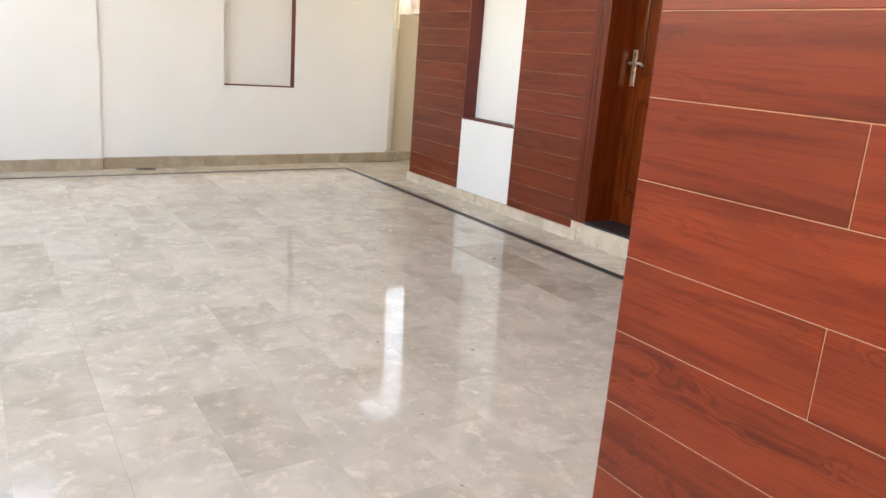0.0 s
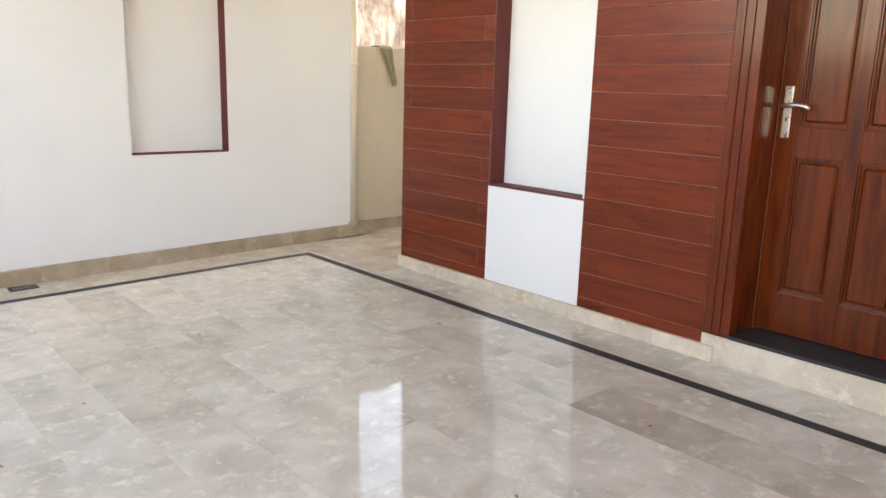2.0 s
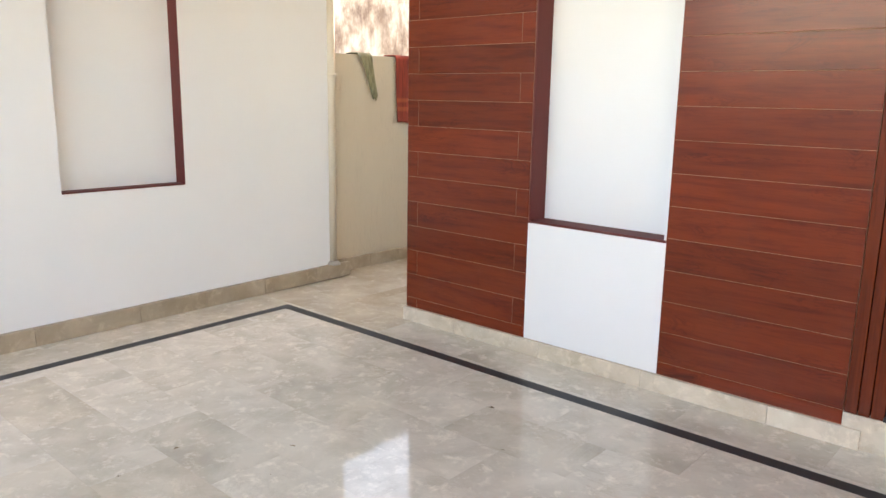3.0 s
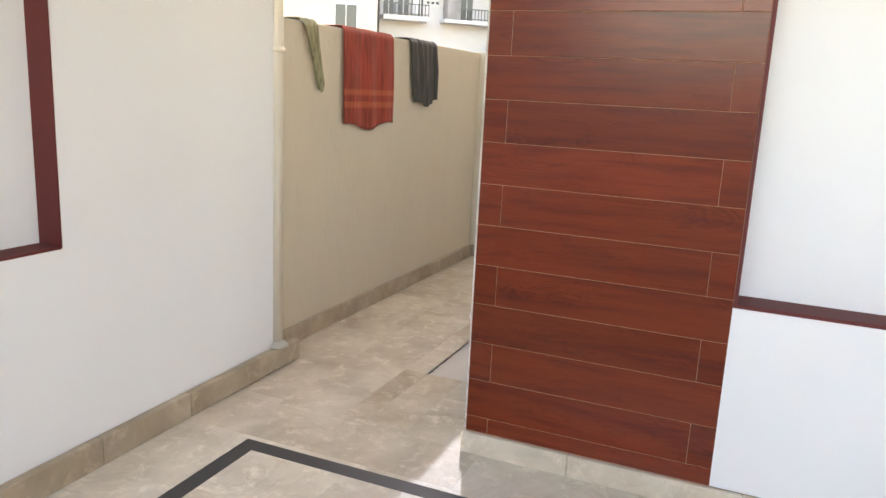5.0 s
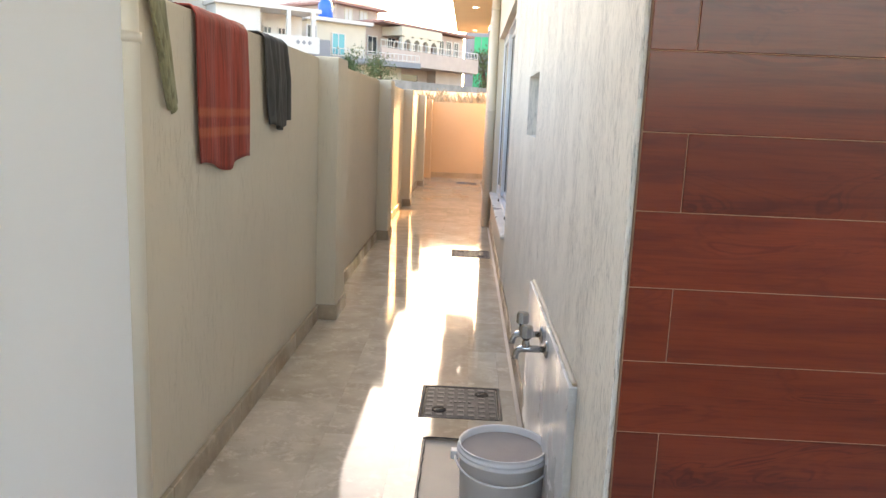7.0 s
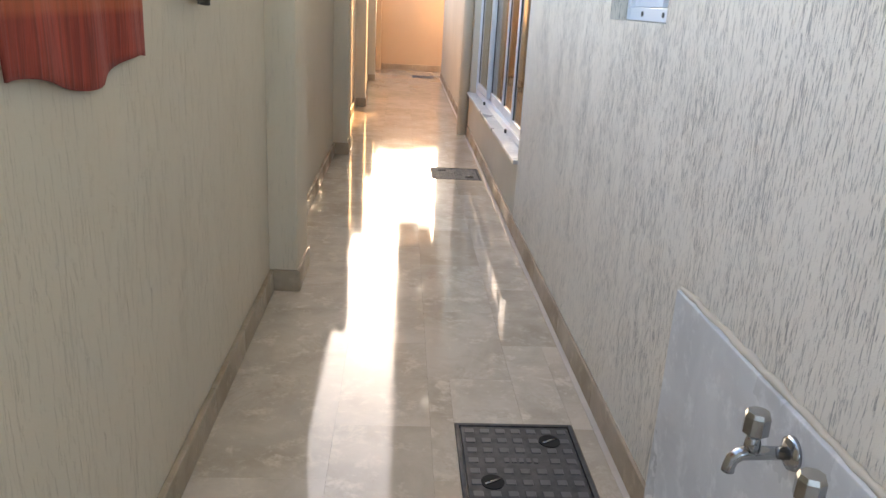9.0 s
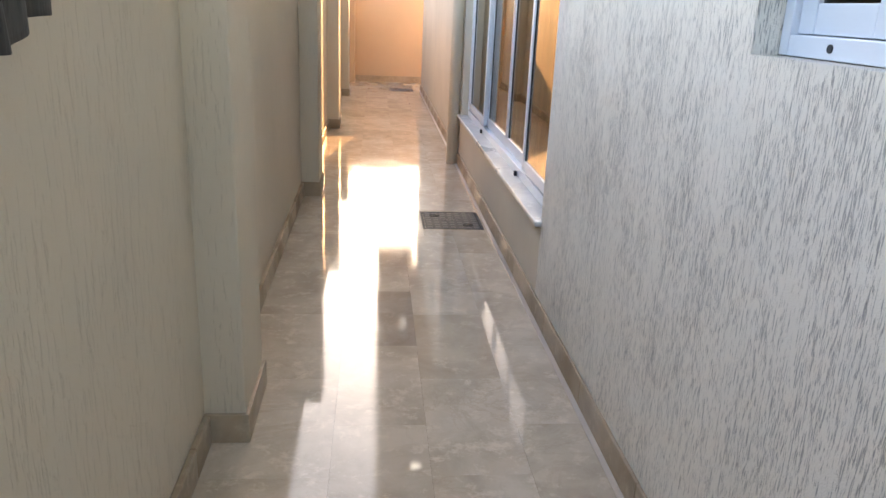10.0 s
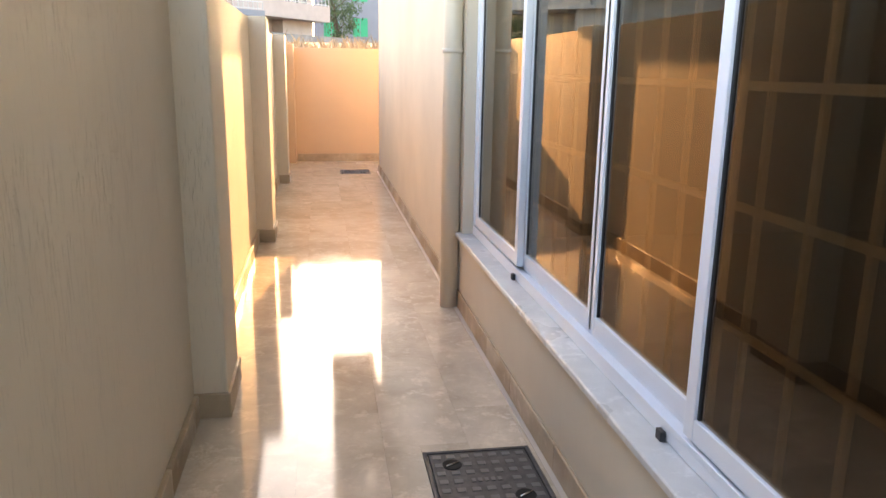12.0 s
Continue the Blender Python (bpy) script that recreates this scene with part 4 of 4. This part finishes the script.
for u in (4.6, 6.0, 7.4):
    opening(h4, u, 1.19, 3.7, 0.9, 1.6)
for u in (10.3, 11.4, 12.5):
    opening(h4, u, 0.19, 3.7, 0.6, 1.9, HOUSE_GLASS, HOUSE_WHITE)
opening(h4, 2.2, 1.19, 3.9, 1.0, 1.3)
for u in (2.4, 4.2):
    opening(h4, u, 3.99, 6.5, 0.8, 1.0, HOUSE_WHITE, HOUSE_CREAM)
opening(h4, 4.2, 1.19, 0.6, 4.4, 1.9, HOUSE_GLASS, HOUSE_PINK)
part("garden_wall", box((-3.0, -5.0, 0), (16.5, -4.7, 1.6)), STONE_CLAD, h4)

# far bluish building with green screens
h5 = house_thing("grey_building", "far blue-grey building with green screened windows", 0.0, 83.0, 2.5, 0)
part("wall", box((0, 0, 0), (9, 8, 8.0)), HOUSE_GREY, h5)
for u, z in ((1.0, 1.6), (1.0, 5.4), (3.9, 2.0), (3.9, 5.4), (6.6, 2.4)):
    opening(h5, u, -0.01, z, 1.5, 1.8, GREEN_SCREEN, HOUSE_GREY)

# cream house with a pinkish red roof edge, and the stained neighbour wall
h0 = house_thing("cream_house", "cream house with a pinkish red tiled roof edge", -26.1, 33.6, 2.0, 30)
part("wall", box((0, 0, 0), (7.6, 8, 4.9)), HOUSE_CREAM, h0)
part("roof", hip_roof(0, 7.6, 0, 8, 4.9, 1.2, 0.3), ROOF_RED, h0)
opening(h0, 5.2, -0.01, 2.6, 1.2, 1.3)
nb = house_thing("neighbour_building", "old neighbour building with stained and peeling plaster", -14.6, 6.4, -0.2, 40)
part("wall", box((0, 0, 0), (7.0, 6, 4.6)), CONCRETE, nb)
part("parapet", box((-0.1, -0.1, 4.6), (7.1, 6.1, 4.9)), CONCRETE, nb)


def leaf_crown(rng, centre, size, count, leaf):
    """A crown of many small leaves in clumps, uneven and with gaps."""
    verts, faces = [], []
    clumps = [(Vector((rng.gauss(0, 0.42), rng.gauss(0, 0.42), rng.gauss(0, 0.42))), rng.uniform(0.18, 0.42)) for _ in range(16)]
    for _ in range(count):
        c, r = rng.choice(clumps)
        p = c + Vector((rng.gauss(0, r), rng.gauss(0, r), rng.gauss(0, r))) * 0.7
        p = Vector(centre) + Vector((p.x * size[0], p.y * size[1], p.z * size[2]))
        q = Euler((rng.uniform(0, 6.3), rng.uniform(0, 6.3), rng.uniform(0, 6.3))).to_matrix()
        s = leaf * rng.uniform(0.6, 1.4)
        base = len(verts)
        verts += [p + q @ Vector(v) * s for v in ((-0.5, 0, 0), (0, -0.22, 0.06), (0.5, 0, 0), (0, 0.22, 0.06))]
        faces.append((base, base + 1, base + 2, base + 3))
    return verts, faces


def tree(name, x, y, h, spread, seed, label, leaves=1600):
    rng = random.Random(seed)
    z = ground_height(x, y)
    ob = thing(name, label, "tree", (x, y, z))
    bm = tube([(0, 0, 0), (0.05 * h, 0, 0.3 * h), (0.02 * h, 0.03 * h, 0.6 * h), (0, 0, 0.85 * h)], [0.05 * h, 0.04 * h, 0.025 * h, 0.008 * h], 10)
    for k in range(6):
        a = k * 1.05 + rng.random()
        s = Vector((0.02 * h, 0.02 * h, h * (0.35 + 0.08 * k)))
        add_tube(bm, [s, s + Vector((math.cos(a) * spread * 0.3, math.sin(a) * spread * 0.3, h * 0.08)), s + Vector((math.cos(a) * spread * 0.6, math.sin(a) * spread * 0.6, h * 0.2))], [0.015 * h, 0.01 * h, 0.004 * h], 6)
    part("trunk", bm, BARK, ob)
    v, f = leaf_crown(rng, (0, 0, h * 0.62), (spread, spread, h * 0.42), leaves, 0.14 * spread)
    me = bpy.data.meshes.new("crown")
    me.from_pydata([tuple(p) for p in v], [], f)
    me.materials.append(GREEN_A)
    crown = new("crown", me)
    crown.parent = ob


tree("tree", -6.2, 42.5, 2.2, 1.0, 21, "dark green bushy tree on the open lot")
tree("tree", -4.5, 43.0, 2.1, 0.9, 22, "dark green bushy tree on the open lot")
tree("tree", -7.7, 42.2, 1.7, 1.0, 23, "dark green low tree on the open lot")
tree("tree", 1.9, 74.0, 5.0, 2.0, 24, "green tree in front of the far building")


def dry_grass():
    rng = random.Random(4)
    verts, faces = [], []
    tufts = [(rng.uniform(-4, 5), rng.uniform(15.6, 25), rng.uniform(0.25, 0.6)) for _ in range(190)]
    tufts += [(rng.uniform(-0.6, 3.0), rng.uniform(18.5, 26), rng.uniform(0.45, 0.8)) for _ in range(110)]
    for tx, ty, th in tufts:
        for _ in range(26):
            x, y = tx + rng.gauss(0, 0.16), ty + rng.gauss(0, 0.16)
            z = ground_height(x, y) - 0.02
            a, lean = rng.uniform(0, 6.3), rng.uniform(0.1, 0.6)
            h = th * rng.uniform(0.5, 1.2)
            w = 0.012
            dx, dy = math.cos(a) * lean * h, math.sin(a) * lean * h
            b = len(verts)
            verts += [(x - w, y, z), (x + w, y, z), (x + dx * 0.4 + w * 0.6, y + dy * 0.4, z + h * 0.6), (x + dx, y + dy, z + h)]
            faces += [(b, b + 1, b + 2), (b, b + 2, b + 3)]
    me = bpy.data.meshes.new("dry_grass")
    me.from_pydata(verts, [], faces)
    me.materials.append(DRY_GRASS)
    tagged(new("dry_grass", me), "dry straw-coloured grass on the lot behind the rear wall", "grass", kind="stuff")


dry_grass()


# ---- pieces: planks, tiles and skirting ----
def plank(x0, x1, z0, z1, y, parent):
    g = 0.0010
    piece("plank", (x1 - x0 - 2 * g, 0.014, z1 - z0 - 2 * g), ((x0 + x1) / 2, y + 0.007, (z0 + z1) / 2), WOOD_TILE, parent)


lines = [0.086] + [0.147 + 0.15 * k for k in range(20)] + [TOP]
for k, (a, b) in enumerate(zip(lines, lines[1:])):
    cut_x = 1.236 if k % 2 == 0 else 1.966
    plank(FL, cut_x, a, b, 0.0, wall_f)
    plank(cut_x, F1, a, b, 0.0, wall_f)
    plank(F2, F3, a, b, 0.0, wall_f)
lines = [1.237 - 0.15 * 10 + 0.15 * k for k in range(24)]
for k, (a, b) in enumerate(zip(lines, lines[1:])):
    if b > TOP or b < -0.15:
        continue
    edges = (6.779, 7.187, 7.382) if k % 2 == 1 else (6.779, 7.382)
    for x0, x1 in zip(edges, edges[1:]):
        plank(x0, x1, a, b, -2.729, column)


def without(rect, hole):
    """The rectangles that are left of rect round a hole."""
    x0, y0, x1, y1 = rect
    a0, b0, a1, b1 = hole
    if a0 >= x1 or a1 <= x0 or b0 >= y1 or b1 <= y0:
        return [rect]
    left = [(x0, y0, min(a0, x1), y1), (max(a1, x0), y0, x1, y1), (max(x0, a0), y0, min(x1, a1), b0), (max(x0, a0), b1, min(x1, a1), y1)]
    return [r for r in left if r[2] - r[0] > 0.004 and r[3] - r[1] > 0.004]


def lay(rects, holes, material, parent, name="tile", z=0.0):
    for hole in holes:
        rects = [r for rect in rects for r in without(rect, hole)]
    for x0, y0, x1, y1 in rects:
        if x1 - x0 > 0.01 and y1 - y0 > 0.01:
            piece(name, (x1 - x0 - 0.0004, y1 - y0 - 0.0004, 0.016), ((x0 + x1) / 2, (y0 + y1) / 2, z - 0.008), material, parent, 0.0)


# side passage: four courses along it, bond staggered by half a tile
SUMP = (0.69, 0.65, H_X - 0.012, 1.57)
holes = [SUMP] + [(x - 0.194, y - 0.207, x + 0.194, y + 0.207) for x, y in COVERS]
courses = (B_X - 0.01, 0.27, 0.575, 0.88, H_X)
rects = []
for i, (x0, x1) in enumerate(zip(courses, courses[1:])):
    y = (-0.56, -0.275, -0.56, -0.275)[i]
    while y < 14.8:
        if y + 0.61 > 0:
            rects.append((x0, max(y, 0.0), x1, min(y + 0.61, 14.8)))
        y += 0.61
for rect in rects:
    odd = 0.25 < rect[0] < 0.3 and 3.9 < rect[1] < 4.1
    lay([rect], holes, PATH_DARK if odd else PATH_MARBLE, path_bed)
rects = [(H_X + 0.61 * i, y, H_X + 0.61 * (i + 1), y + 0.4) for i in range(12) for y in (13.6, 14.0, 14.4)]
lay(rects, [], PATH_MARBLE, path_bed)
lay([SUMP], [], CEMENT, path_bed, "sunk_slab", -0.012)
# border along the doors
x = 0.0
while x < 9.2:
    lay([(x, -0.30, min(x + 0.61, 9.2), 0.0)], [], PATH_MARBLE if x < 1.2 else PORCH_MARBLE, path_bed)
    x += 0.61
# porch: border, black inlay, field
PORCH_DARK = marble("brown_porch_marble", (0.575, 0.50, 0.41), (0.44, 0.37, 0.295), (0.26, 0.19, 0.13), 0.05, 0.99)
IX0, IX1, IY0, IY1 = 0.365, 0.435, -0.395, -0.325
y = -0.30
while y > -6.2:
    lay([(0.0, max(y - 0.61, -6.2), IX0, y)], [], PORCH_MARBLE, bed)
    y -= 0.61
lay([(IX0, IY1, 9.2, -0.30)], [], PORCH_MARBLE, bed, "edge_strip")
for k in range(7):
    lay([(IX0 if k == 0 else IX0 + 1.26 * k, IY0, min(9.2, IX0 + 1.26 * (k + 1)), IY1)], [], BLACK_STONE, bed, "inlay_strip")
for k in range(5):
    lay([(IX0, IY0 - 1.2 * (k + 1), IX1, IY0 - 1.2 * k)], [], BLACK_STONE, bed, "inlay_strip")
row, y = 0, IY0
while y > -6.2:
    y2 = max(y - 0.305, -6.2)
    x = 3.58 - 0.61 * 6 + (0.0 if row % 2 else 0.305)
    while x < 9.2:
        x0, x1 = max(x, IX1), min(x + 0.61, 9.2)
        dark = (row == 1 and 3.5 < x < 4.4)
        lay([(x0, y2, x1, y)], [], PORCH_DARK if dark else PORCH_MARBLE, bed)
        x += 0.61
    y = y2
    row += 1


def skirting(name, label, along, start, end, face, proud, height, material, first=0.6, matrix=None):
    """A run of marble skirting pieces along 'x' or 'y', proud of the face."""
    ob = thing(name, label, "skirting", kind="structure")
    if matrix:
        ob.matrix_world = matrix
    rng = random.Random(len(label))
    p, q = start, start + first
    a, b = sorted((face, face + proud))
    while p < end - 0.01:
        q = min(q, end)
        size = (q - p - 0.001, b - a, height + rng.uniform(-0.002, 0.002))
        mid = ((p + q) / 2, (a + b) / 2, height / 2 - 0.001)
        if along == "y":
            size, mid = (size[1], size[0], size[2]), (mid[1], mid[0], mid[2])
        piece("skirting_piece", size, mid, material, ob, 0.003)
        p, q = q, q + rng.choice((0.45, 0.6, 0.6, 0.75))


skirting("baseboard_west", "brown marble skirting along the white wall", "y", -2.73, 0.50, W_X + 0.001, 0.036, 0.105, SKIRT_MARBLE, 0.5, PORCH)
skirting("baseboard_west_far", "brown marble skirting along the white pilaster", "y", -6.19, -2.735, W_X + 0.036, 0.036, 0.105, SKIRT_MARBLE, 0.5, PORCH)
py = [0.353] + [v for y in PIERS for v in (y - 0.013, y + 0.373)] + [14.54]
for k, (a, b) in enumerate(zip(py[::2], py[1::2])):
    skirting("baseboard_boundary_%d" % (k + 1), "brown marble skirting along the boundary wall", "y", a + (0.15 if k == 0 else 0), b, B_X, 0.02, 0.10, SKIRT_MARBLE, 0.35 + 0.1 * k)
skirting("baseboard_back", "brown marble skirting along the rear wall", "x", 0.05, 9.0, 14.8, -0.02, 0.11, SKIRT_MARBLE)
skirting("baseboard_house", "brown marble skirting along the rough house wall", "y", 1.71, 13.6, H_X, -0.012, 0.10, SKIRT_MARBLE)
skirting("baseboard_front", "cream marble skirting under the wood-look planks", "x", FL - 0.012, 3.72, -0.001, -0.02, 0.086, STEP_MARBLE, 0.42)
structure("trim_joint", box((H_X - 0.032, 1.60, 0.0), (H_X - 0.013, 13.6, 0.003)), JOINT, "pale cement joint along the house wall", "trim")


def dark_joint():
    """The uneven dark joint round the sunk slab under the taps."""
    rng = random.Random(8)
    pts = [(0.70 + rng.uniform(-0.0025, 0.0025), 0.66 + 0.0305 * k, 0.0) for k in range(30)] + [(0.70 + 0.03 * k, 1.568 + rng.uniform(-0.003, 0.003), 0.0) for k in range(14)]
    tagged(new("trim_slab_joint", mesh_of("trim_slab_joint", tube(pts, [rng.uniform(0.0015, 0.004) for _ in pts], 6), RUBBER)), "dark uneven joint round the sunk slab", "trim", kind="structure")


dark_joint()


def debris():
    """Small dry leaves and grit on the porch floor."""
    rng = random.Random(11)
    verts, faces = [], []
    for _ in range(46):
        p = PORCH @ Vector((rng.uniform(1.0, 7.5), rng.uniform(-3.3, -0.5), 0.002))
        a, s = rng.uniform(0, 6.3), rng.choice((0.004, 0.006, 0.009, 0.016))
        b = len(verts)
        for du, dv, dz in ((-1, 0, 0), (0, -0.35, 0.15), (1, 0, 0), (0, 0.35, 0.3)):
            verts.append((p.x + (du * math.cos(a) - dv * math.sin(a)) * s, p.y + (du * math.sin(a) + dv * math.cos(a)) * s, p.z + dz * s))
        faces.append((b, b + 1, b + 2, b + 3))
    me = bpy.data.meshes.new("leaf_debris")
    me.from_pydata(verts, [], faces)
    me.materials.append(DEBRIS)
    tagged(new("leaf_debris", me), "small dry leaf bits scattered on the marble floor", "debris", kind="stuff")


debris()
